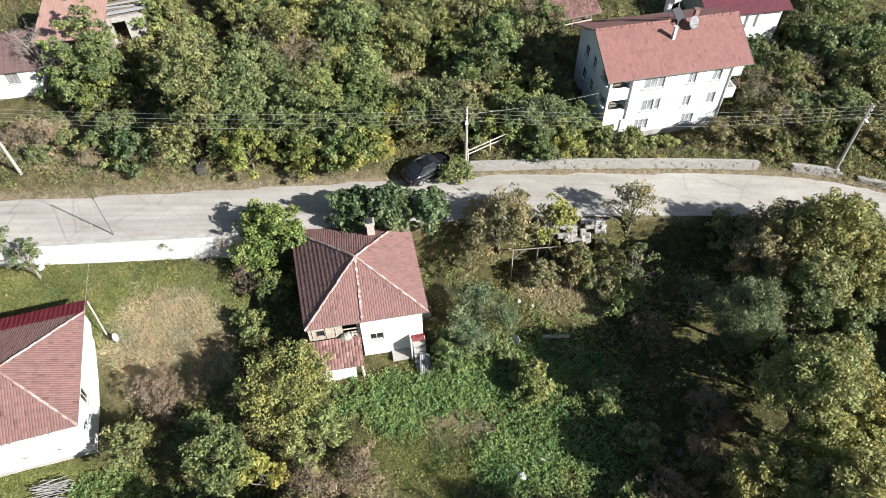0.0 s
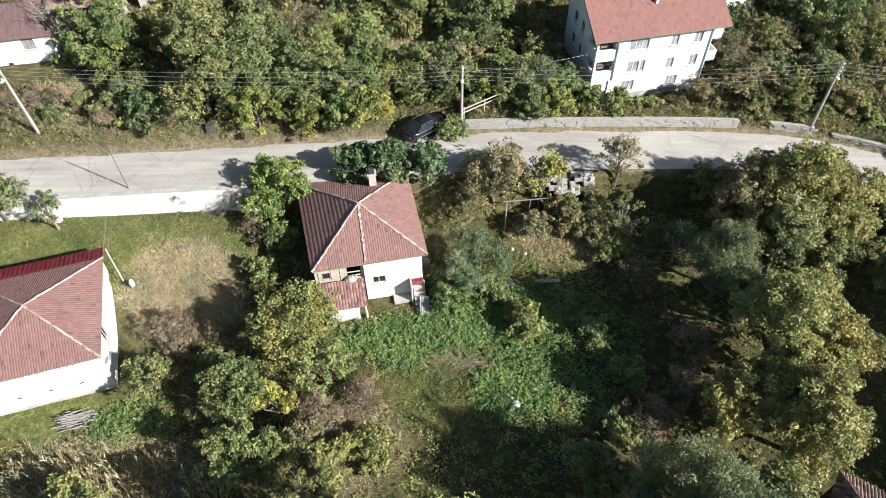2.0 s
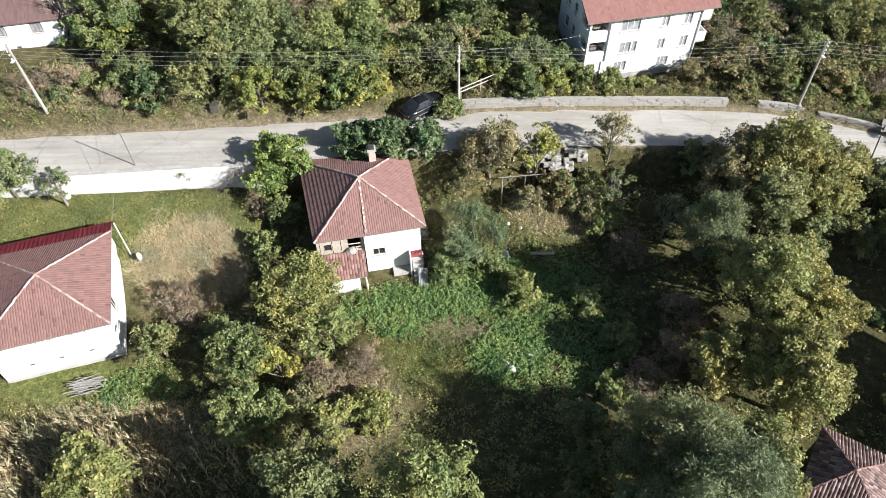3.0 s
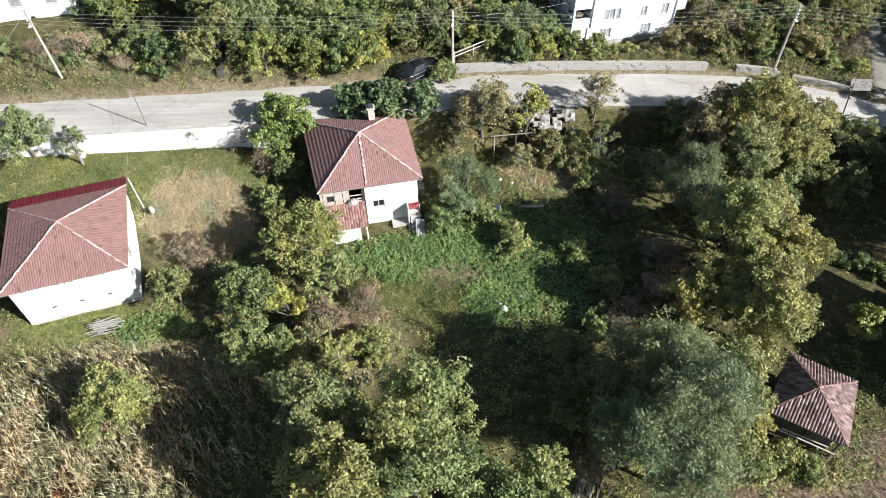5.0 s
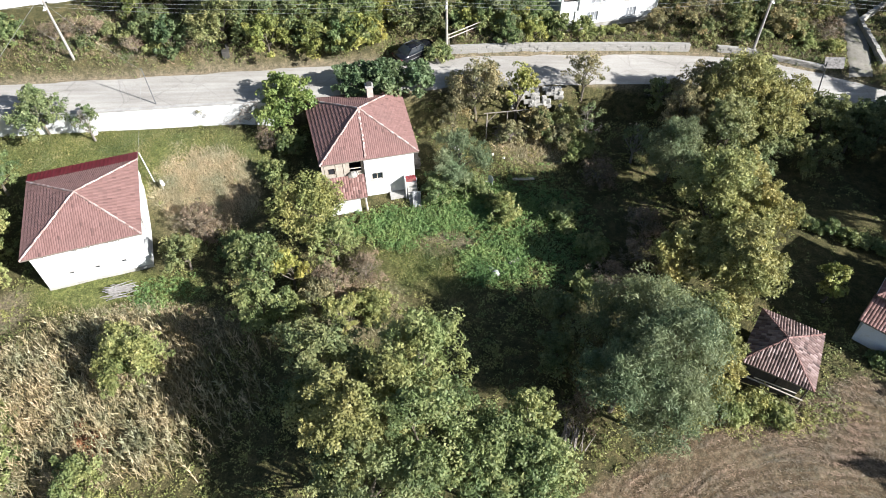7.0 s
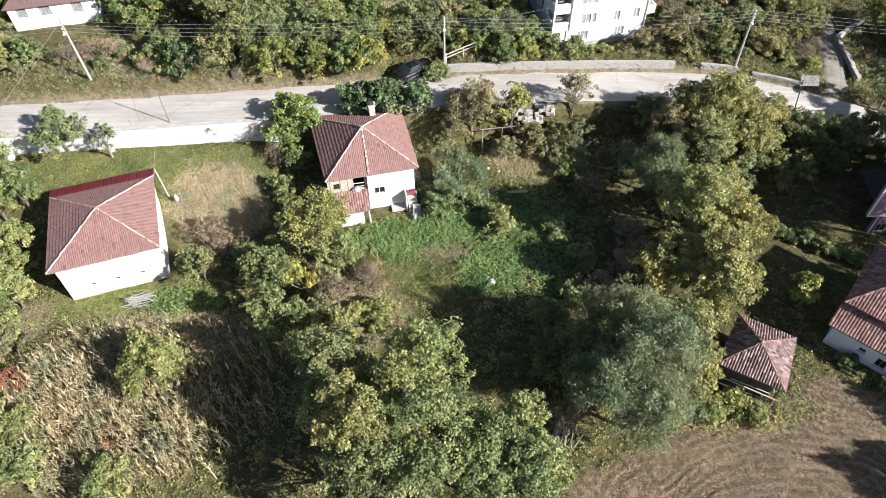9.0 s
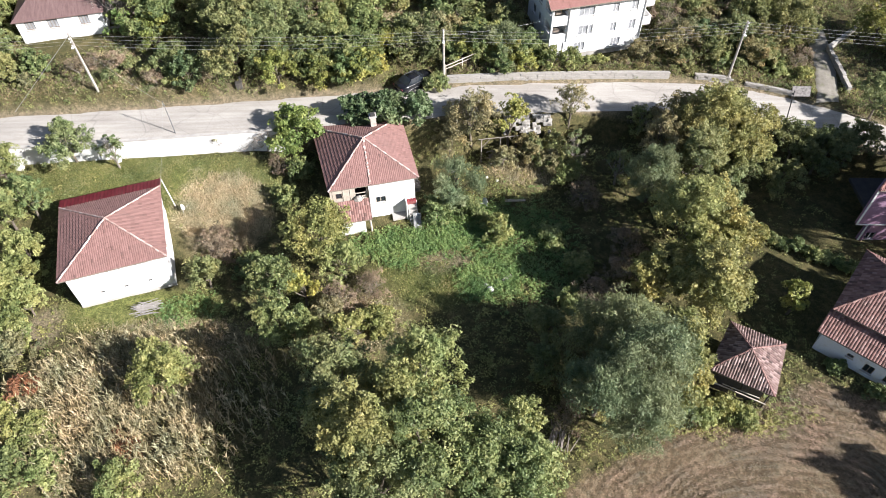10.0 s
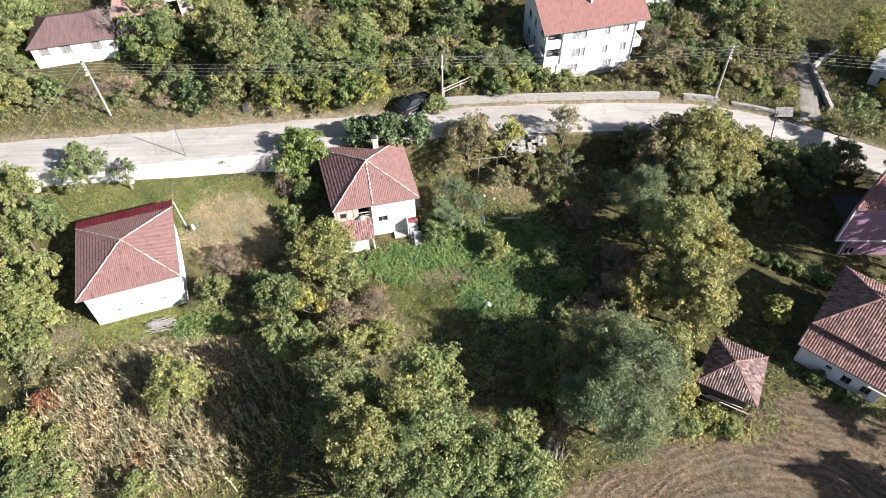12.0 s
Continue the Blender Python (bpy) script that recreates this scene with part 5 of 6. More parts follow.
# wild shrubs that fill the slope above the road
fill_rng = np.random.default_rng(77)
KEEP_OUT = [(-2.6, 48.6, 2.6), (2.6, 41.6, 1.8), (4.6, 42.2, 1.8), (17.5, 49, 8.5), (-39, 49, 6.5), (12, 60, 4.5), (28, 60, 5.5), (-1.8, 40.6, 3.5), (1.3, 40.9, 1.5), (43.5, 42, 2.6), (44.8, 47, 2.6), (50, 46, 5), (-33.8, 39, 1.5), (-35, 52.5, 4)]


def fill_shrubs(count, x0, x1, y0, y1, kinds, h0, h1):
    done = tries = 0
    while done < count and tries < count * 30:
        tries += 1
        x, y = fill_rng.uniform(x0, x1), fill_rng.uniform(y0, y1)
        if off_road(x, y) < 3.6 or any(math.hypot(x - a, y - b) < c for a, b, c in KEEP_OUT):
            continue
        kind = kinds[int(fill_rng.integers(len(kinds)))]
        h = fill_rng.uniform(h0, h1)
        KEEP_OUT.append((x, y, 1.15))
        plant(kind, round(x, 2), round(y, 2), h, h * fill_rng.uniform(0.5, 0.65) + 0.2, shrub=h < 3.4)
        done += 1


fill_shrubs(44, -17, 9, 40.6, 46, ["light", "green", "light", "olive", "yellow", "green"], 1.8, 3.4)
fill_shrubs(84, -27, 9, 42.0, 61, ["olive", "green", "light", "walnut", "olive", "green", "brown", "thicket"], 2.0, 4.2)
fill_shrubs(16, -46, -24, 39.5, 44, ["brown", "thicket", "olive", "green"], 1.3, 2.4)
fill_shrubs(8, -50, -44, 38, 56, ["green", "olive", "light"], 3.5, 6.0)
fill_shrubs(40, 25, 43, 43.5, 62, ["olive", "brown", "light", "brown", "green", "thicket", "fig"], 1.8, 3.8)
fill_shrubs(12, -45, 48, 62, 70, ["olive", "green", "light"], 4.0, 6.5)
fill_shrubs(18, 27, 41.5, 42.0, 51, ["olive", "brown", "light", "green"], 1.2, 2.2)
# low growth along the foot of the road bank and round the yards
plant_all("thicket", [(-19.5, 22.0, 1.8, 1.6), (-8.6, 16.2, 2.6, 1.8), (-5.8, 17.4, 2.2, 1.6), (9.5, 4.6, 1.8, 1.4), (-15.0, 31.0, 2.2, 1.2)])
plant_all("green", [(10.6, 22.8, 1.4, 1.5), (-14.2, 27.5, 2.2, 1.4), (-13.2, 30.5, 2.6, 1.3), (-16.4, 19.5, 2.4, 1.6), (31.3, 8.0, 0.9, 0.8), (33.4, 5.6, 0.9, 0.8)])
plant_all("brown", [(1.6, 33.2, 3.4, 1.8), (7.0, 32.2, 2.4, 1.6), (9.6, 33.4, 2.8, 1.7), (11.6, 32.0, 2.0, 1.6), (-9.6, 14.6, 2.6, 1.7)])
plant("light", -7.4, 12.8, 2.2, 1.8, sparse=0.6)
plant_all("light", [(-11.5, 13.2, 3.0, 1.9), (-5.0, 13.8, 1.8, 1.6), (13.0, 30.6, 1.6, 1.8), (17.0, 4.6, 2.0, 1.5), (21.2, 4.9, 1.1, 1.3), (22.9, 4.0, 0.8, 1.1), (19.6, 4.4, 1.3, 1.3)])
plant_all("olive", [(29.0, 28.0, 4.2, 2.2), (33.0, 27.6, 4.0, 2.2), (9.0, 11.6, 3.6, 2.0), (8.2, 8.4, 3.4, 1.8)])
plant("walnut", 38.4, -4.8, 7.0, 2.5)
plant("olive", 38.6, 1.8, 5.0, 2.0)
plant("green", -31.8, 1.6, 2.2, 2.0)
plant("olive", -34.6, 49.2, 7.0, 2.4, sparse=0.3, bare=True)
plant("olive", -32.6, 48.2, 6.0, 1.8, sparse=0.3, bare=True)
plant("brown", -21.2, 33.2, 2.6, 0.8, sparse=0.35)
plant("thicket", -18.4, 33.6, 3.0, 2.2, sparse=0.4, bare=True)
plant("thicket", -16.6, 33.5, 3.2, 1.6, sparse=0.4, bare=True)
plant("bright", -32.3, 47.6, 5.5, 2.0, sparse=0.8)
plant_all("fig", [(24.2, 24.4, 3.0, 2.2), (27.4, 24.6, 2.8, 2.0)])
# unseen trees added east of the pink and grey houses, to shade the gardens
plant_all("olive", [(48.5, 27.5, 9.5, 3.8), (46.5, 12.0, 8.5, 3.4), (47.5, 17.0, 14, 4.2), (52.0, 20.0, 14, 4.5), (57.5, 40.5, 11, 4.2)])
# creeping hedge that leads to the pink house
for k in range(9):
    plant("green", 28.6 + 8.2 * k / 8, 22.8 - 5.2 * k / 8 + 0.2 * math.sin(k * 2.1), 1.0 + 0.25 * math.sin(k * 1.7), 0.85)


# ---- grasses, weeds and maize: uncountable cover ----
def corner_heights(x0, y0, nx, ny, step, chance):
    need = np.zeros((ny + 1, nx + 1), bool)
    on = (chance > 0).reshape(ny, nx)
    for a in (0, 1):
        for c in (0, 1):
            need[a:ny + a, c:nx + c] |= on
    hz = np.zeros((ny + 1, nx + 1))
    for j, i in zip(*np.nonzero(need)):
        hz[j, i] = ground_z(x0 + i * step, y0 + j * step)
    return hz


def cover(name, label, category, mat, count, x0, x1, y0, y1, want, high, wide, lean, seed, flat=False):
    """Blades or leaves over the ground, as thick as want(x, y) says."""
    rng = np.random.default_rng(seed)
    step, bunch = 0.5, 14 if flat else 1
    count = count // bunch
    nx, ny = int((x1 - x0) / step), int((y1 - y0) / step)
    chance = np.array([want(x0 + (i + 0.5) * step, y0 + (j + 0.5) * step) for j in range(ny) for i in range(nx)])
    cell = rng.choice(nx * ny, count, p=chance / chance.sum())
    fx, fy = rng.random(count), rng.random(count)
    i, j = cell % nx, cell // nx
    hz = corner_heights(x0, y0, nx, ny, step, chance)
    z = (hz[j, i] * (1 - fx) + hz[j, i + 1] * fx) * (1 - fy) + (hz[j + 1, i] * (1 - fx) + hz[j + 1, i + 1] * fx) * fy
    p = np.stack([x0 + (i + fx) * step, y0 + (j + fy) * step, z], 1)
    n = count * bunch
    if flat:
        # low mounds of leaves with bare gaps between them
        swell = np.repeat(rng.uniform(0.6, 1.5, count), bunch)
        off = rng.normal(0, 0.17, (n, 2)) * swell[:, None]
        p, cell = np.repeat(p, bunch, 0), np.repeat(cell, bunch)
        p[:, :2] += off
        dome = np.clip(1 - (off ** 2).sum(1) / (0.30 * swell) ** 2, 0.05, 1) * np.repeat(rng.uniform(0.3, 1.0, count), bunch)
    spot = chance.copy()
    for c in np.flatnonzero(chance):
        spot[c] = noise.noise((x0 + (c % nx) * step * 0.5, (y0 + (c // nx) * step) * 0.5, seed))
    h = high * rng.uniform(0.5, 1.3, n)
    way = unit(np.stack([rng.normal(0, lean, n), rng.normal(0, lean, n), np.ones(n)], 1))
    if flat:
        p[:, 2] += dome * high * rng.uniform(0.6, 1.0, n)
        normal = unit(rng.normal(0, 0.6, (n, 3)) + np.array([0, 0, 1.0]))
        a = unit(np.cross(normal, rng.normal(size=(n, 3))))
        size = wide * rng.uniform(0.6, 1.3, n)[:, None]
        b = np.cross(normal, a) * size * 0.75
        a = a * size
        centre = p
    else:
        a = way * (h / 2)[:, None]
        centre = p + a - np.array([0, 0, 0.03])
        b = unit(np.cross(way, rng.normal(size=(n, 3)))) * (wide * rng.uniform(0.6, 1.3, n) / 2)[:, None]
    patch = spot[cell]
    me = leaf_mesh(name, centre, a, b, (0.80 if "dry_grass" in name else 0.5) + 0.35 * patch + rng.normal(0, 0.2, n), mat)
    return tagged(new(name, me), label, category, kind="stuff")


BUILT = [(-27.5, 20.5, 5.6), (-6.2, 29.6, 4.6), (17.5, 49, 6.0), (-39, 49, 5.0), (23.6, 8.1, 2.6), (36, 12.5, 6.0), (43, 25.5, 5.5)]


def lane_x(y):
    t = (y - 38.5) / 14
    return 42.0 + 3.0 * t + 0.8 * math.sin(t * 2.5)


def clear(x, y):
    if 38 < y < 53 and abs(x - lane_x(y)) < 1.5:
        return 0.0
    return 0.0 if abs(off_road(x, y)) < 2.7 or any(math.hypot(x - a, y - b) < c for a, b, c in BUILT) else 1.0


def want_grass(x, y):
    return clear(x, y) * max(0.0, grass_amount(x, y) - 0.7 * dry_amount(x, y))


def want_dry(x, y):
    return clear(x, y) * max(0.0, dry_amount(x, y) - 0.15) * (1.7 if 14 < y < 34 and x < -12 else 1.0 if y > 14 else 0.35)


def want_weeds(x, y):
    v = max(blob(x, y, -1.5, 22.5, 5.0, 2.2), blob(x, y, 4.0, 24.5, 5.0, 2.6), 0.8 * blob(x, y, 5.0, 18.5, 3.0, 2.4), 0.35 * blob(x, y, 8.0, 22.0, 5.0, 6.0), 0.3 * blob(x, y, -22, 16.0, 3, 1.6))
    return clear(x, y) * v * (1 - soil_amount(x, y))


def want_slope(x, y):
    return clear(x, y) * ease((off_road(x, y) - 2.7) / 0.8) * (0.6 + 0.45 * noise.noise((x * 0.3, y * 0.3, 2))) * (1.6 if off_road(x, y) < 8 else 0.8)


def want_yard(x, y):
    if off_road(x, y) > -2.7:
        return 0.0
    if field_amount(x, y) > 0.05 and blob(x, y, 22.0, 4.4, 6.0, 1.6) > 0:
        return 1.6 * blob(x, y, 22.0, 4.4, 6.0, 1.6) * clear(x, y)
    gully = 1 - 0.75 * max(blob(x, y, 32, 22, 9, 8), blob(x, y, 14, 18, 6, 9))
    return gully * clear(x, y) * (1 - field_amount(x, y)) * (1 - 0.8 * dry_amount(x, y)) * (1 - 0.85 * grass_amount(x, y)) * max(0.0, 0.55 + 0.6 * noise.noise((x * 0.35, y * 0.35, 8)))


def want_maize(x, y):
    rows = 0.35 + 0.65 * (abs(math.sin((x * 0.93 + y * 0.37) * 4.2)) > 0.6)
    gap = ease(1.6 + 2.2 * noise.noise((x * 0.45, y * 0.45, 6.0)))
    return gap * max(blob(x, y, -24.5, 6.2, 8.0, 6.4, 0.2), 0.16 * blob(x, y, -16.5, 6.8, 4.5, 6.0, 0.25)) * rows


def want_field(x, y):
    ring = math.hypot(x - 23.5, y + 11.0) + 0.5 * noise.noise((x * 0.2, y * 0.2, 4.0))
    track = max(math.exp(-((ring - q) / 0.22) ** 2) for q in (14.6, 12.9, 12.3, 10.2, 9.6, 7.2))
    v = 0.5 + 0.6 * track + 0.35 * noise.noise((1.3 * math.hypot(x - 23.5, y + 11.0), 2.0 * math.atan2(x - 23.5, y + 11.0), 1.0))
    return max(0.0, field_amount(x, y) * (v - 0.15))


cover("lawn_grass", "short green grass on the yard slope", "grass", LEAF["grass"], 70000, -40, 8, 12, 34, want_grass, 0.20, 0.05, 0.7, 11)
cover("dry_grass", "tall dry straw-coloured grass", "grass", LEAF["straw"], 60000, -36, 14, -2, 56, want_dry, 0.45, 0.034, 0.6, 12)
cover("weeds", "lush green broad-leaved weeds", "weeds", LEAF["weed"], 60000, -26, 14, 12, 30, want_weeds, 0.55, 0.075, 0.5, 13, True)
cover("slope_weeds", "rough green weeds and brambles on the slope", "weeds", LEAF["green"], 130000, -52, 56, 36, 66, want_slope, 0.8, 0.075, 0.5, 14, True)
cover("slope_dry_stems", "dry stems among the weeds on the slope", "weeds", LEAF["thicket"], 60000, -52, 56, 36, 66, want_slope, 0.55, 0.05, 0.8, 15)
cover("yard_weeds", "rough green and olive weeds in the yards", "weeds", LEAF["light"], 115000, -44, 48, -8, 36, want_yard, 0.35, 0.07, 0.5, 16, True)


def build_swaths():
    """Mown straw: short strands lying along the mower's arcs."""
    rng = np.random.default_rng(17)
    centre, along, across, tint = [], [], [], []
    while len(centre) < 95000:
        x, y = rng.uniform(7, 46), rng.uniform(-11, 8)
        if rng.random() > want_field(x, y):
            continue
        wob = 0.9 * noise.noise((x * 0.22, y * 0.22, 2.0)) + 0.25 * noise.noise((x * 0.9, y * 0.9, 5.0))
        ridge = 0.5 + 0.5 * math.sin((math.hypot(x - 23.5, y + 11.0) + wob) * 9.5)
        if rng.random() > 0.42 + 0.58 * ridge ** 2:
            continue
        r = np.array([x - 23.5, y + 11.0, 0.0])
        r /= np.linalg.norm(r)
        t = 0.5 * np.array([-r[1], r[0], 0.0]) + rng.normal(0, 0.45, 3) * np.array([1, 1, 0.3]) + np.array([-0.1, 0.15, 0.35])
        t /= np.linalg.norm(t)
        w = np.cross(t, np.array([rng.normal(0, 0.5), rng.normal(0, 0.5), 1.0]))
        centre.append((x, y, ground_z(x, y) + 0.02 + 0.06 * rng.random() * ridge))
        along.append(t * rng.uniform(0.06, 0.17))
        across.append(w * rng.uniform(0.012, 0.024))
        tint.append(rng.normal(0.36 + 0.30 * ridge + 0.2 * noise.noise((x * 0.5, y * 0.5, 7.0)), 0.22))
    me = leaf_mesh("field_straw", np.array(centre), np.array(along), np.array(across), np.array(tint), LEAF["thicket"])
    tagged(new("field_straw", me), "mown straw lying in curved swaths on the field", "straw", kind="stuff")


build_swaths()


def build_maize():
    """Dry maize: bent stalks with long hanging leaves."""
    rng = np.random.default_rng(21)
    centre, along, across, tint = [], [], [], []
    made = 0
    while made < 2500:
        x, y = rng.uniform(-34, -11), rng.uniform(-2, 14)
        if rng.random() > want_maize(x, y):
            continue
        made += 1
        z = ground_z(x, y)
        h = rng.uniform(1.1, 2.1)
        tilt = np.array([rng.normal(-0.32, 0.2), rng.normal(0.38, 0.2), 1.0])
        tilt /= np.linalg.norm(tilt)
        tone = rng.normal(0.55, 0.24)
        base = np.array([x, y, z])
        side = np.cross(tilt, rng.normal(size=3))
        side /= np.linalg.norm(side)
        centre.append(base + tilt * h / 2)
        along.append(tilt * h / 2)
        across.append(side * 0.03)
        tint.append(tone - 0.1)
        for k in range(10):
            s = base + tilt * h * rng.uniform(0.2, 1.0)
            t = rng.random() * 6.28
            d = 0.55 * np.array([math.cos(t), math.sin(t), rng.uniform(-0.7, 0.5)]) + tilt * 0.8
            d /= np.linalg.norm(d)
            ln = rng.uniform(0.12, 0.30)
            w = np.cross(d, np.array([0.3 * rng.normal(), 0.3 * rng.normal(), 1.0]))
            w /= np.linalg.norm(w)
            centre.append(s + d * ln)
            along.append(d * ln)
            across.append(w * 0.036)
            tint.append(tone + rng.normal(0, 0.2))
    me = leaf_mesh("dry_maize", np.array(centre), np.array(along), np.array(across), np.array(tint), LEAF["maize"])
    tagged(new("dry_maize", me), "dry straw-coloured maize stalks left standing", "maize", kind="stuff")


build_maize()


# ---- walls along the road ----
def roadside(d, x):
    s = (road_y(x + 1) - road_y(x - 1)) / 2
    n = Vector((-s, 1, 0)).normalized()
    return Vector((x, road_y(x), 0)) + n * d


def white_wall():
    w = thing("retaining_wall", pose(0, 0, 0), "long whitewashed retaining wall below the road", "wall", kind="structure")
    bm, cap = bmesh.new(), bmesh.new()
    x = -42.0
    pb = pc = None
    while x < -14.5:
        top = road_z(x) + 0.12 + 0.05 * noise.noise((x * 0.8, 0, 0))
        low = ground_z(x, road_y(x) - 3.1) - 0.4
        ring = [roadside(-2.72, x), roadside(-2.48, x)]
        a, b = ring
        row = [bm.verts.new((a.x, a.y - 0.12, low)), bm.verts.new((a.x, a.y, top)), bm.verts.new((b.x, b.y, top)), bm.verts.new((b.x, b.y, low))]
        c, d = roadside(-2.80, x), roadside(-2.44, x)
        crow = [cap.verts.new((c.x, c.y, top + 0.002)), cap.verts.new((c.x, c.y, top + 0.09)), cap.verts.new((d.x, d.y, top + 0.09)), cap.verts.new((d.x, d.y, top + 0.002))]
        if pb:
            for k in range(4):
                bm.faces.new((pb[k], row[k], row[(k + 1) % 4], pb[(k + 1) % 4]))
                cap.faces.new((pc[k], crow[k], crow[(k + 1) % 4], pc[(k + 1) % 4]))
        else:
            bm.faces.new(row)
            cap.faces.new(crow)
        pb, pc = row, crow
        x += 0.55
    bm.faces.new(pb[::-1])
    cap.faces.new(pc[::-1])
    part("wall_face", bm, WHITEWASH, w)
    part("coping", cap, CONCRETE, w, "cracked pale concrete coping")


white_wall()


def stone_meshes(rng, count=10):
    out = []
    for k in range(count):
        bm = bmesh.new()
        add_box(bm, -0.5, 0.5, -0.5, 0.5, -0.5, 0.5)
        bmesh.ops.bevel(bm, geom=bm.edges[:], offset=0.10, segments=1, affect="EDGES")
        for v in bm.verts:
            v.co += Vector(rng.normal(0, 0.035, 3))
        me = bpy.data.meshes.new("stone")
        bm.to_mesh(me)
        bm.free()
        me.materials.append(ROAD_STONE)
        out.append(me)
    return out


STONE_RNG = np.random.default_rng(5)
STONES = stone_meshes(STONE_RNG)


def stone_wall(label, x0, x1, d, high, depth=0.45):
    """Rubble wall beside the road, stones in uneven courses on a mortar core."""
    w = thing("stone_wall", pose(0, 0, 0), label, "wall", kind="structure")
    bm = bmesh.new()
    n = max(2, int((x1 - x0) / 0.8))
    prev = None
    for k in range(n + 1):
        x = x0 + (x1 - x0) * k / n
        a, b = roadside(d + 0.06, x), roadside(d + depth, x)
        z0, z1 = road_z(x) - 0.5, road_z(x) + high - 0.05
        row = [bm.verts.new((*a.xy, z0)), bm.verts.new((*a.xy, z1)), bm.verts.new((*b.xy, z1)), bm.verts.new((*b.xy, z0))]
        if prev:
            for i in range(4):
                bm.faces.new((prev[i], row[i], row[(i + 1) % 4], prev[(i + 1) % 4]))
        else:
            bm.faces.new(row)
        prev = row
    bm.faces.new(prev[::-1])
    part("mortar_core", bm, ROAD_STONE, w)
    for c in range(4):
        x = x0 + STONE_RNG.uniform(0, 0.3)
        while x < x1 - 0.2:
            ln = STONE_RNG.uniform(0.22, 0.62)
            p = roadside(d + 0.08 + STONE_RNG.normal(0, 0.02), x + ln / 2)
            s = (road_y(x + 1) - road_y(x - 1)) / 2
            hh = high / 4
            ob = new("stone", STONES[int(STONE_RNG.integers(len(STONES)))])
            ob.parent = w
            ob.matrix_basis = Matrix.Translation((p.x, p.y, road_z(x) + hh * (c + 0.5) + STONE_RNG.normal(0, 0.02))) @ pose(0, 0, 0, STONE_RNG.normal(0, 3), STONE_RNG.normal(0, 4), math.degrees(math.atan(s))) @ Matrix.Diagonal((ln * 1.06, 0.13, hh * STONE_RNG.uniform(1.0, 1.25), 1))
            x += ln
    return w


stone_wall("low grey rubble stone wall along the road edge", 1.9, 25.6, 2.75, 0.95)
stone_wall("short grey rubble stone wall beside the road", 28.2, 31.6, 2.85, 0.85)
stone_wall("crumbling grey stone wall on the road bank", 33.0, 37.5, 2.9, 0.5)


def footing_wall():
    w = thing("retaining_wall", pose(0, 0, 0), "tumbled pale rubble retaining wall below the road", "wall", kind="structure")
    x = 7.2
    while x < 11.8:
        for c in range(5):
            ln = STONE_RNG.uniform(0.26, 0.55)
            p = roadside(-2.75 - 0.22 * (4 - c) + STONE_RNG.normal(0, 0.05), x)
            z = road_z(x) - 1.5 + 0.31 * c + STONE_RNG.normal(0, 0.04)
            if STONE_RNG.random() < 0.28:
                continue
            ob = new("stone", STONES[int(STONE_RNG.integers(len(STONES)))])
            ob.parent = w
            ob.matrix_basis = Matrix.Translation((p.x, p.y, z)) @ pose(0, 0, 0, STONE_RNG.normal(0, 10), STONE_RNG.normal(0, 10), STONE_RNG.normal(0, 14)) @ Matrix.Diagonal((ln, 0.34, 0.36, 1))
        x += STONE_RNG.uniform(0.28, 0.42)


footing_wall()


def side_lane():
    bm = bmesh.new()
    prev = None
    rows = 60
    for k in range(rows):
        t = k / (rows - 1)
        c = Vector((42.0 + 3.0 * t + 0.8 * math.sin(t * 2.5), 38.5 + 14 * t, 0))
        row = []
        for j in range(9):
            ragged = 0.22 * noise.noise((j * 7.0, k * 0.35, 1.0)) if j in (0, 8) else 0.0
            x, y = c.x - 1.2 + 0.3 * j + ragged, c.y
            row.append(bm.verts.new((x, y, ground_z(x, y) + (0.10 if 0 < j < 8 else 0.0) - (0.03 if j in (2, 6) else 0.0))))
        if prev:
            for j in range(8):
                bm.faces.new((prev[j], prev[j + 1], row[j + 1], row[j]))
        prev = row
    part("lane", bm, surface("packed_earth", (0.17, 0.155, 0.125), (0.30, 0.275, 0.23), 0.9, 0.95, 9, stain=(0.10, 0.11, 0.045), stain_scale=0.7, bumpiness=0.7), smooth=True)
    tagged(bpy.data.objects["lane"], "narrow packed earth lane with a grassy middle", "lane", kind="structure")
    w = thing("lane_wall", pose(0, 0, 0), "low crumbling pale stone wall beside the lane", "wall", kind="structure")
    bm = bmesh.new()
    pts = [(44.9, 40.2), (45.3, 43.5), (45.6, 47.8), (47.8, 49.6), (50.0, 51.3)]
    for (xa, ya), (xb, yb) in zip(pts, pts[1:]):
        n = max(1, int(math.hypot(xb - xa, yb - ya) / 0.55))
        for k in range(n):
            x, y = xa + (xb - xa) * (k + 0.5) / n, ya + (yb - ya) * (k + 0.5) / n
            z = ground_z(x, y)
            m = pose(x, y, z, 0, 0, math.degrees(math.atan2(yb - ya, xb - xa)) + STONE_RNG.normal(0, 5))
            add_box(bm, -0.29, 0.29, -0.2, 0.2, -0.3, 0.6 + STONE_RNG.normal(0, 0.07), m)
    part("wall_blocks", bm, STONE, w)


side_lane()


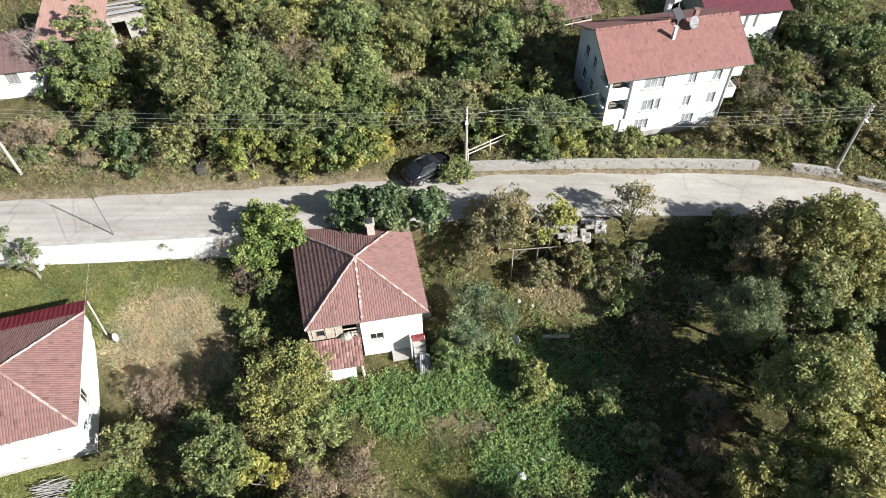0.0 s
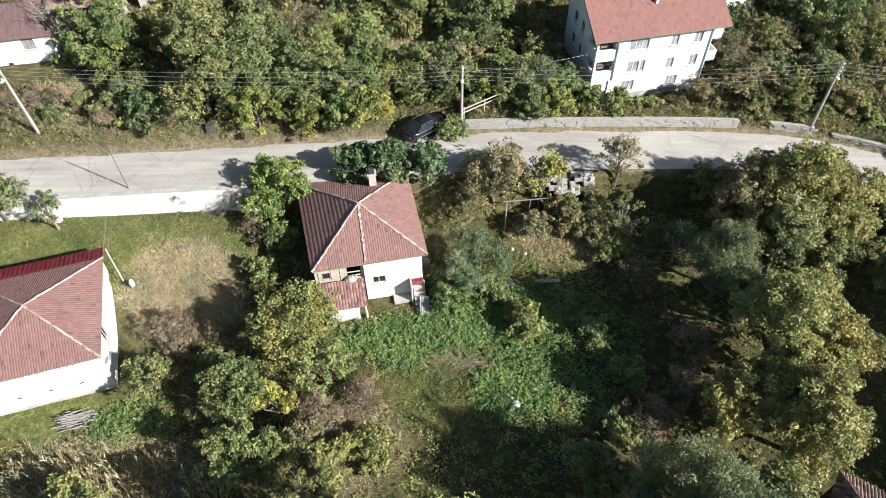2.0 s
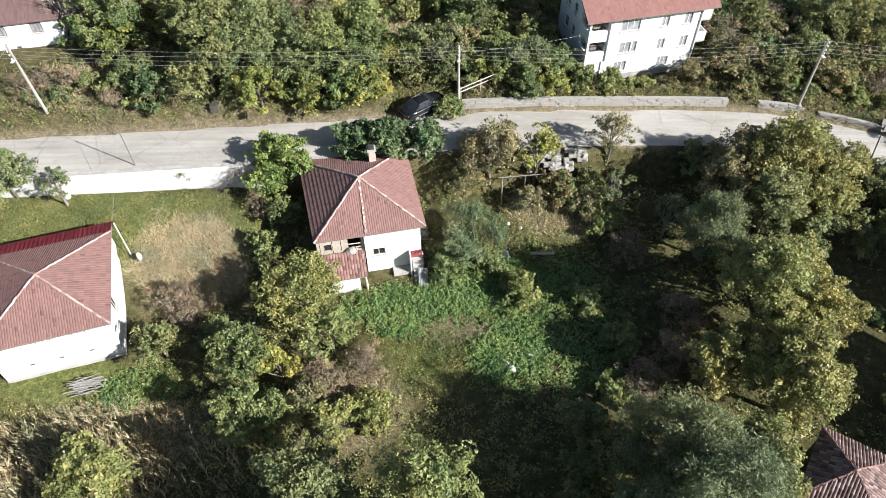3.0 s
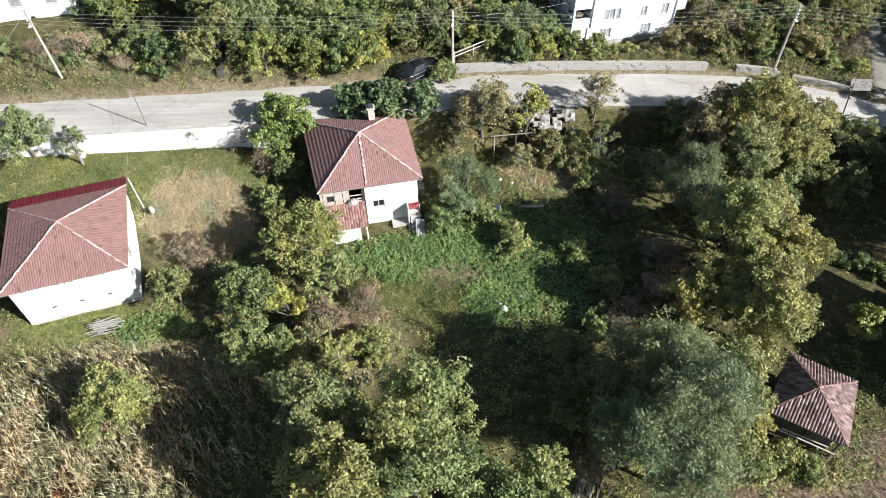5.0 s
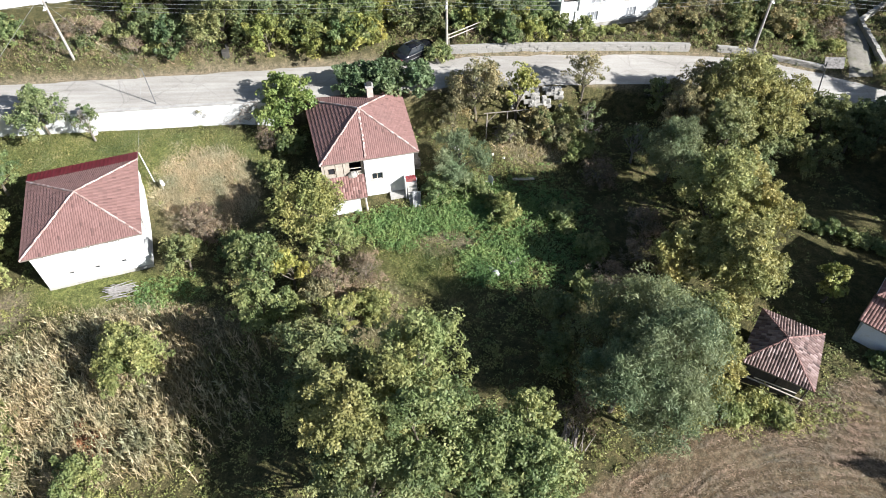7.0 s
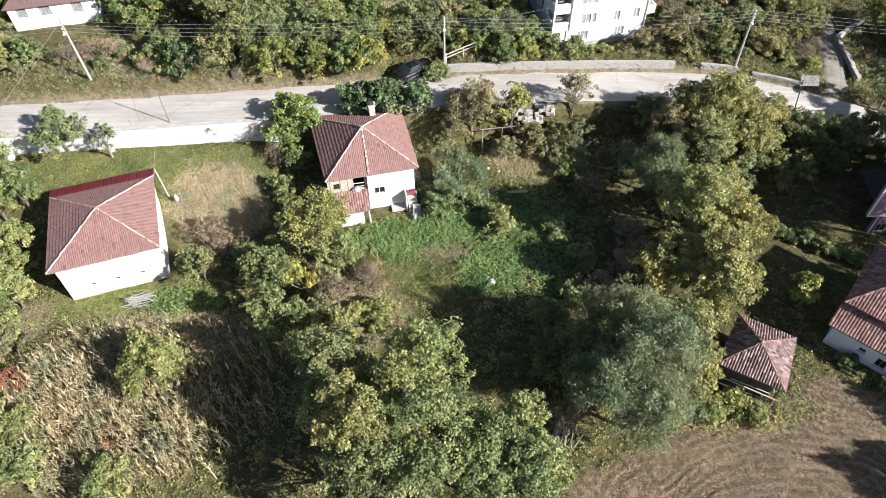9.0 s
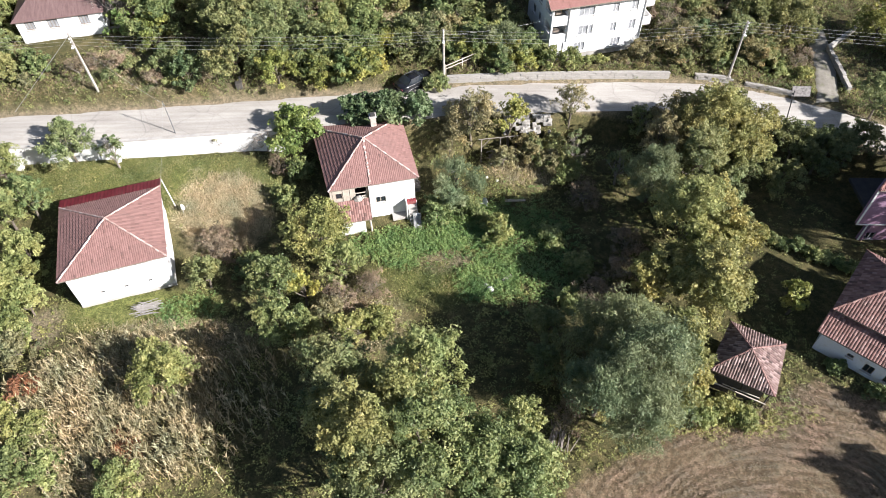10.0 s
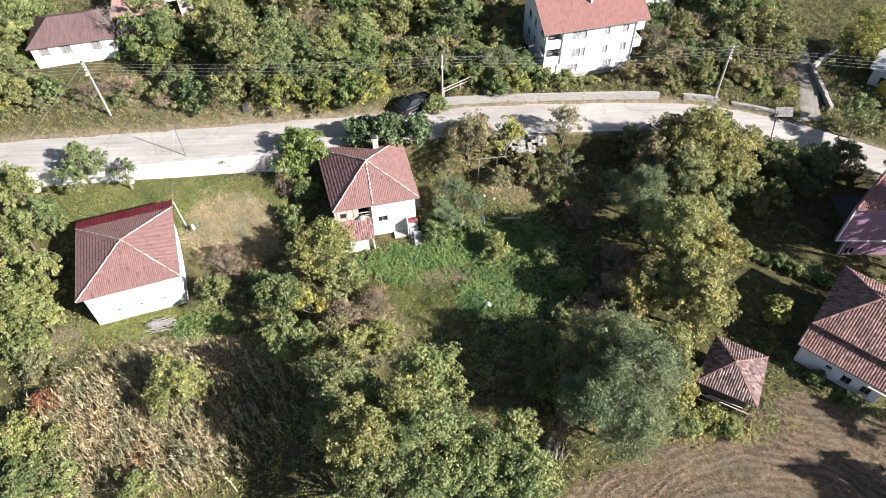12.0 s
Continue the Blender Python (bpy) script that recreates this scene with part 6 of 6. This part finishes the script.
# ---- poles and wires ----
def utility_pole(x, y, high, lean_x, label, arms=True):
    z = ground_z(x, y)
    p = thing("utility_pole", pose(x, y, z), label, "utility pole", "roadside utility poles")
    top = Vector((lean_x, 0, high))
    part("pole", rod((0, 0, -0.4), top, 0.14, 0.095, 10), POLE_WOOD, p)
    if arms:
        for k, dz in enumerate((0.15, 0.5, 0.85, 1.2)):
            c = top * ((high - dz) / high)
            part("bracket", rod(c + Vector((0, -0.12, 0)), c + Vector((0, -0.30, 0.02)), 0.02), DARK_METAL, p)
            i = part("insulator", turned([(0.02, 0), (0.06, 0.03), (0.05, 0.08), (0.065, 0.11), (0.03, 0.16)], Matrix.Translation(c + Vector((0, -0.30, 0.02))), 8), WHITE_PLASTIC, p)
    part("lamp_head", box(-0.12, 0.12, -0.55, -0.15, 0, 0.09, m=Matrix.Translation(top * 0.8), bevel=0.02), WHITE_PLASTIC, p, "pale street lamp head")
    return Vector((x, y, z)) + top


TOPS = [Vector((-75, 39.0, 13.0))]
TOPS.append(utility_pole(-33.76, 38.98, 6.6, -0.25, "weathered grey wooden utility pole in the weeds"))
TOPS.append(utility_pole(1.33, 40.91, 6.3, 0.0, "pale utility pole beside a wooden fence"))
TOPS.append(utility_pole(32.03, 41.81, 7.0, -0.1, "leaning grey utility pole with pale insulators"))
TOPS.append(Vector((80, 36, 9.5)))


def wire(a, b, sag, label, r=0.009):
    cu = bpy.data.curves.new("wire", "CURVE")
    cu.dimensions = "3D"
    cu.bevel_depth = r
    cu.bevel_resolution = 0
    sp = cu.splines.new("POLY")
    sp.points.add(24)
    for k, q in enumerate(sp.points):
        s = k / 24
        v = a.lerp(b, s)
        q.co = (v.x, v.y, v.z - sag * 4 * s * (1 - s), 1)
    cu.materials.append(WIRE)
    tagged(new("wire", cu), label, "wire", "overhead wires")


WIRE = surface("aluminium_wire", (0.34, 0.34, 0.33), (0.48, 0.48, 0.46), 3, 0.5, 20, metal=0.4)
for a, b in zip(TOPS, TOPS[1:]):
    for k, dz in enumerate((0.0, 0.35, 0.70, 1.05)):
        o = Vector((0, -0.30, -dz + 0.05))
        wire(a + o, b + o, 0.55 + 0.08 * k, "thin overhead wire between poles")
wire(TOPS[2] + Vector((0, 0, -0.6)), Vector((12.6, 45.5, 9.0)), 0.3, "service wire to the white house")
wire(TOPS[1] + Vector((0, 0, -0.4)), Vector((-36, 45.8, 9.0)), 0.3, "service wire to the house on the slope")
wire(TOPS[1] + Vector((0, 0, -0.8)), Vector((-25.3, 33.7, 8.4)), 0.3, "service wire across the road", 0.011)
wire(Vector((-25.3, 33.7, 8.4)), Vector((-25.3, 26.9, 4.1)), 0.1, "service wire to the tiled house", 0.011)
wire(TOPS[1] + Vector((0, 0, -0.2)), Vector((-41.5, 36.6, 5.6)), 0.0, "stay wire anchored in the bank", 0.02)


def slim_pole():
    z = ground_z(-25.2, 33.9)
    p = thing("slim_pole", pose(-25.2, 33.72, road_z(-25)), "slim grey steel pole at the road edge", "pole")
    part("pole", rod((0, 0, -0.3), (-0.05, 0.02, 3.75), 0.045, 0.035), surface("dull_steel", (0.10, 0.10, 0.10), (0.20, 0.20, 0.20), 4, 0.7, 30), p)
    part("cap", rod((-0.05, 0.02, 3.752), (-0.05, 0.02, 3.80), 0.06), DARK_METAL, p)


slim_pole()


def lamp_sign():
    p = thing("street_sign", pose(36.6, 35.75, road_z(36.6)), "dark steel post carrying a weathered grey board", "street sign")
    part("post", rod((0, 0, -0.3), (-0.6, 0, 3.6), 0.06, 0.05), DARK_METAL, p)
    part("board", box(-0.1, 1.7, -0.04, 0.04, 0, 1.0, m=pose(-0.6, -0.06, 3.0, -35, 0, -4)), surface("weathered_board", (0.06, 0.055, 0.05), (0.30, 0.28, 0.26), 5, 0.8, 14), p)


lamp_sign()


def pipe_fence():
    p = thing("pole_fence", pose(1.45, 40.95, 0, 0, 0, 32), "fence of two pale peeled poles on posts", "fence")
    z = ground_z(3, 42)
    for k, x in enumerate((0.1, 2.2, 4.3)):
        part("post", rod((x, 0, z - 0.3), (x, 0, z + 1.25), 0.05, 0.045), PALE_WOOD, p)
    for dz in (0.75, 1.12):
        part("rail", rod((-0.1, -0.06, z + dz), (4.5, -0.06, z + dz + 0.12), 0.045, 0.04), PALE_WOOD, p)


pipe_fence()


# ---- the parked car ----
def car_shell(sections):
    bm = bmesh.new()
    rings = []
    for x, pts in sections:
        rings.append([bm.verts.new((x, y, z)) for y, z in pts + [(-y, z) for y, z in pts[::-1]]])
    n = len(rings[0])
    for a, b in zip(rings, rings[1:]):
        for k in range(n):
            bm.faces.new((a[k], a[(k + 1) % n], b[(k + 1) % n], b[k]))
    bm.faces.new(rings[0][::-1])
    bm.faces.new(rings[-1])
    bmesh.ops.recalc_face_normals(bm, faces=bm.faces[:])
    return bm


def car():
    paint = surface("black_car_paint", (0.008, 0.009, 0.012), (0.014, 0.015, 0.018), 2.0, 0.18, 30, bumpiness=0.02)
    chrome = surface("chrome", (0.65, 0.65, 0.66), (0.75, 0.75, 0.76), 3.0, 0.15, 30, metal=0.9, bumpiness=0.02)
    c = thing("car", pose(-1.75, 40.45, road_z(-1.8) + 0.03, 0, 0, 38), "black four-door saloon car parked at the roadside", "car")

    def sec(w, low, waist, top):
        return [(0.0, low), (w * 0.92, low), (w, low + 0.18), (w, waist - 0.12), (w * 0.96, waist), (w * 0.80, top), (0.0, top + 0.03)]
    body = [(-2.18, sec(0.70, 0.42, 0.80, 0.84)), (-2.08, sec(0.80, 0.26, 0.92, 0.97)), (-1.5, sec(0.86, 0.22, 0.97, 1.01)), (-0.9, sec(0.87, 0.20, 0.95, 0.99)), (0.6, sec(0.87, 0.20, 0.93, 0.97)), (1.1, sec(0.86, 0.20, 0.90, 0.95)), (1.75, sec(0.83, 0.22, 0.82, 0.87)), (2.10, sec(0.74, 0.26, 0.70, 0.74)), (2.22, sec(0.60, 0.36, 0.58, 0.60))]
    b = part("body", car_shell(body), paint, c, "black painted body", smooth=True)
    cab = [(-1.55, [(0.0, 0.9), (0.74, 0.9), (0.72, 0.98), (0.66, 1.02), (0.0, 1.03)]), (-0.85, [(0.0, 0.9), (0.80, 0.9), (0.76, 1.1), (0.60, 1.40), (0.0, 1.44)]), (0.25, [(0.0, 0.9), (0.80, 0.9), (0.76, 1.1), (0.60, 1.41), (0.0, 1.45)]), (1.05, [(0.0, 0.86), (0.76, 0.86), (0.74, 0.92), (0.68, 0.95), (0.0, 0.97)])]
    g = part("glasshouse", car_shell(cab), GLASS, c, "dark tinted windows")
    part("roof_panel", car_shell([(-0.80, [(0.0, 1.425), (0.56, 1.40), (0.50, 1.44), (0.0, 1.47)]), (0.22, [(0.0, 1.425), (0.56, 1.41), (0.50, 1.45), (0.0, 1.48)])]), paint, c, smooth=True)
    for s in (-1, 1):
        for xa, za, xb, zb in ((0.25, 1.41, 1.02, 0.93), (-0.85, 1.40, -1.5, 1.0), (-0.25, 1.42, -0.25, 0.95)):
            part("pillar", rod((xa, s * 0.60, za), (xb, s * 0.76, zb), 0.035), paint, c)
        part("side_trim", box(-1.3, 1.0, s * 0.865 - 0.012, s * 0.865 + 0.02, 0.91, 0.975), chrome, c, "bright window trim")
        part("sill_trim", box(-1.2, 1.2, s * 0.872 - 0.01, s * 0.872 + 0.01, 0.50, 0.54), chrome, c)
        part("roof_rail", rod((-0.85, s * 0.58, 1.43), (0.28, s * 0.58, 1.44), 0.022), chrome, c, "bright roof rail")
        part("mirror", box(0.72, 0.90, s * 0.90 - 0.07, s * 0.90 + 0.07, 0.95, 1.08, bevel=0.03), paint, c)
        part("headlight", box(1.98, 2.14, s * 0.56 - 0.14, s * 0.56 + 0.14, 0.60, 0.72, bevel=0.03), WHITE_PLASTIC, c, "clear headlight")
        part("tail_light", box(-2.17, -2.06, s * 0.66 - 0.12, s * 0.66 + 0.12, 0.74, 0.88, bevel=0.02), RED_SHEET, c, "red tail light")
        for x in (-1.30, 1.32):
            w = part("wheel", turned([(0.19, -0.09), (0.29, -0.10), (0.32, -0.06), (0.32, 0.06), (0.29, 0.10), (0.19, 0.09)], Matrix.Translation((x, s * 0.80, 0.32)) @ pose(0, 0, 0, 90), 20), TYRE, c)
            part("rim", turned([(0.02, -0.095), (0.19, -0.105), (0.19, 0.105), (0.02, 0.095)], Matrix.Translation((x, s * 0.80, 0.32)) @ pose(0, 0, 0, 90), 16), chrome, w, "bright alloy rim")
    part("bumper", box(2.12, 2.26, -0.62, 0.62, 0.34, 0.52, bevel=0.05), paint, c)
    part("bumper", box(-2.24, -2.10, -0.66, 0.66, 0.40, 0.58, bevel=0.05), paint, c)


car()


# ---- loose things in the yards ----
def stick_pile(x, y, turn, length, count, spread, high, mat, label, seed):
    rng = np.random.default_rng(seed)
    p = thing("wood_pile", pose(x, y, ground_z(x, y), 0, 0, turn), label, "wood pile")
    for k in range(count):
        s = k / count
        z = high * (1 - abs(2 * rng.random() - 1)) * 0.9 + 0.04
        yy = rng.normal(0, spread) * (1 - 0.6 * z / high)
        a = rng.normal(0, 0.16)
        ln = length * rng.uniform(0.5, 1.0) / 2
        c = Vector((rng.normal(0, 0.25), yy, z))
        d = Vector((math.cos(a), math.sin(a), rng.normal(0, 0.05))) * ln
        part("stick", rod(c - d, c + d, rng.uniform(0.025, 0.05), 0.02, 5), mat, p)


stick_pile(-25.2, 16.2, 8, 1.9, 80, 0.36, 0.65, surface("bleached_sticks", (0.22, 0.20, 0.18), (0.46, 0.44, 0.41), 3, 0.9, 25), "heap of bleached grey sticks on the grass", 31)
stick_pile(6.9, 33.0, 8, 2.6, 60, 0.55, 0.8, BARE_WOOD, "heap of grey branches below a timber frame", 32)
stick_pile(8.9, 3.2, 70, 2.2, 26, 0.6, 0.6, BARE_WOOD, "tangle of broken branches and debris", 33)


def timber_frame():
    p = thing("timber_frame", pose(4.9, 33.7, ground_z(6.5, 33.7), 0, 0, 4), "rough timber frame of peeled poles", "frame")
    for x in (0.0, 1.9, 3.6):
        part("post", rod((x, 0, -0.3), (x + 0.05, 0.1, 1.9), 0.05, 0.04), BARE_WOOD, p)
    part("beam", rod((-0.3, 0.1, 1.92), (3.9, 0.12, 2.05), 0.05, 0.04), BARE_WOOD, p)
    part("brace", rod((0.0, -0.02, 0.9), (0.9, 0.1, 1.9), 0.04), BARE_WOOD, p)
    part("brace", rod((3.6, -0.02, 0.9), (2.8, 0.1, 1.95), 0.04), BARE_WOOD, p)
    part("ladder_pole", rod((-0.2, -1.3, 0.05), (0.0, 0.0, 1.9), 0.045), BARE_WOOD, p)


timber_frame()


def plank(x, y, turn, length, label, z=0.12):
    p = tagged(part("plank", box(-length / 2, length / 2, -0.14, 0.14, 0, 0.08, bevel=0.01), PALE_WOOD), label, "plank")
    p.matrix_basis = pose(x, y, ground_z(x, y) + z, 0, 2, turn)


plank(7.9, 27.7, 3, 2.0, "weathered pale plank lying in the shaded yard")
plank(6.3, 18.4, 35, 1.0, "short bleached board on the weeds", 0.1)


def boulder(x, y, size, label):
    bm = bmesh.new()
    bmesh.ops.create_icosphere(bm, subdivisions=2, radius=size)
    for v in bm.verts:
        v.co *= 1 + 0.25 * noise.noise(v.co * 2.0 / size + Vector((x, y, 0)))
        v.co.z *= 0.7
    b = tagged(part("stone_block", bm, surface_once("pale_limestone", (0.55, 0.54, 0.51), (0.74, 0.73, 0.70))), label, "stone")
    b.matrix_basis = pose(x, y, ground_z(x, y) + size * 0.4)


boulder(4.7, 17.2, 0.33, "pale limestone block lying among green weeds")
boulder(4.35, 17.7, 0.2, "small pale stone beside the limestone block")
boulder(5.3, 30.6, 0.16, "pale stone in the shaded yard")
boulder(6.3, 30.2, 0.15, "pale stone in the shaded yard")
boulder(2.0, 31.4, 0.45, "large pale stone below the brown tree")
boulder(-40.2, 31.2, 0.4, "pale stone slab beside the road wall")
boulder(-30.9, 32.0, 0.28, "pale stone at the foot of the white wall")
satellite_dish(pose(5.0, 27.0, ground_z(5.0, 27.0) + 0.35, 10, 0, -55), 0.6, "white satellite dish standing among weeds")
satellite_dish(pose(-23.9, 26.5, ground_z(-23.9, 26.5) + 0.1, 0, 0, 100), 0.5, "white satellite dish on the grass beside the house")


def stump_well():
    p = thing("stone_trough", pose(-19.7, 39.6, ground_z(-19.7, 39.6), 0, 0, 15), "dark weathered trough half hidden by weeds", "trough")
    dark = surface_once("blackened_stone", (0.035, 0.032, 0.028), (0.085, 0.078, 0.066))
    part("basin", box(-0.35, 0.35, -0.3, 0.3, -0.3, 0.45, bevel=0.05), dark, p)
    part("back_stone", box(0.1, 0.4, 0.31, 0.45, -0.3, 0.9, bevel=0.05), dark, p)


stump_well()


def stair_things():
    at = pose(-9.94, 25.32, 0, 0, 0, 10.5)
    r = thing("folded_rug", at @ pose(7.85, -0.05, 1.60), "dark red rug folded over the stair landing", "rug")
    bm = bmesh.new()
    for k in range(10):
        a = Vector((-0.42 + 0.09 * k, 0, 0.05 + 0.05 * math.sin(k * 1.9)))
        add_box(bm, -0.05, 0.05, -0.13, 0.16, -0.04, 0.10 + 0.05 * (k % 3), Matrix.Translation(a))
    part("cloth", bm, surface("red_cloth", (0.20, 0.03, 0.04), (0.34, 0.07, 0.07), 5, 0.9, 30), r)
    part("fringe", box(-0.46, 0.44, -0.17, -0.135, -0.3, 0.02), surface_once("dull_red_fringe", (0.18, 0.05, 0.05), (0.26, 0.09, 0.08)), r)
    s = thing("corrugated_sheet", at @ pose(7.6, -2.3, -0.22, 0, 0, -8), "bleached corrugated sheet leaning on the stairs", "metal sheet")
    bm = bmesh.new()
    n = 24
    lo = [bm.verts.new((0.75 * k / n, 0, 0.02 + 0.03 * (k % 4 in (1, 2)))) for k in range(n + 1)]
    hi = [bm.verts.new((0.75 * k / n, 1.3, 1.1 + 0.03 * (k % 4 in (1, 2)))) for k in range(n + 1)]
    for k in range(n):
        bm.faces.new((lo[k], lo[k + 1], hi[k + 1], hi[k]))
    bmesh.ops.solidify(bm, geom=bm.faces[:], thickness=0.012)
    part("sheet", bm, GREY_SHEET, s)
    # firewood stacked against the side wall
    f = thing("firewood_stack", at @ pose(8.35, 2.2, 0.2), "split grey firewood stacked against the house wall", "firewood")
    rng = np.random.default_rng(8)
    for i in range(9):
        for j in range(5):
            part("log", rod((0.05, 0.2 * i, 0.1 + 0.19 * j), (0.75 + rng.normal(0, 0.05), 0.2 * i + rng.normal(0, 0.02), 0.1 + 0.19 * j), rng.uniform(0.07, 0.1), None, 6), BARE_WOOD, f)


stair_things()
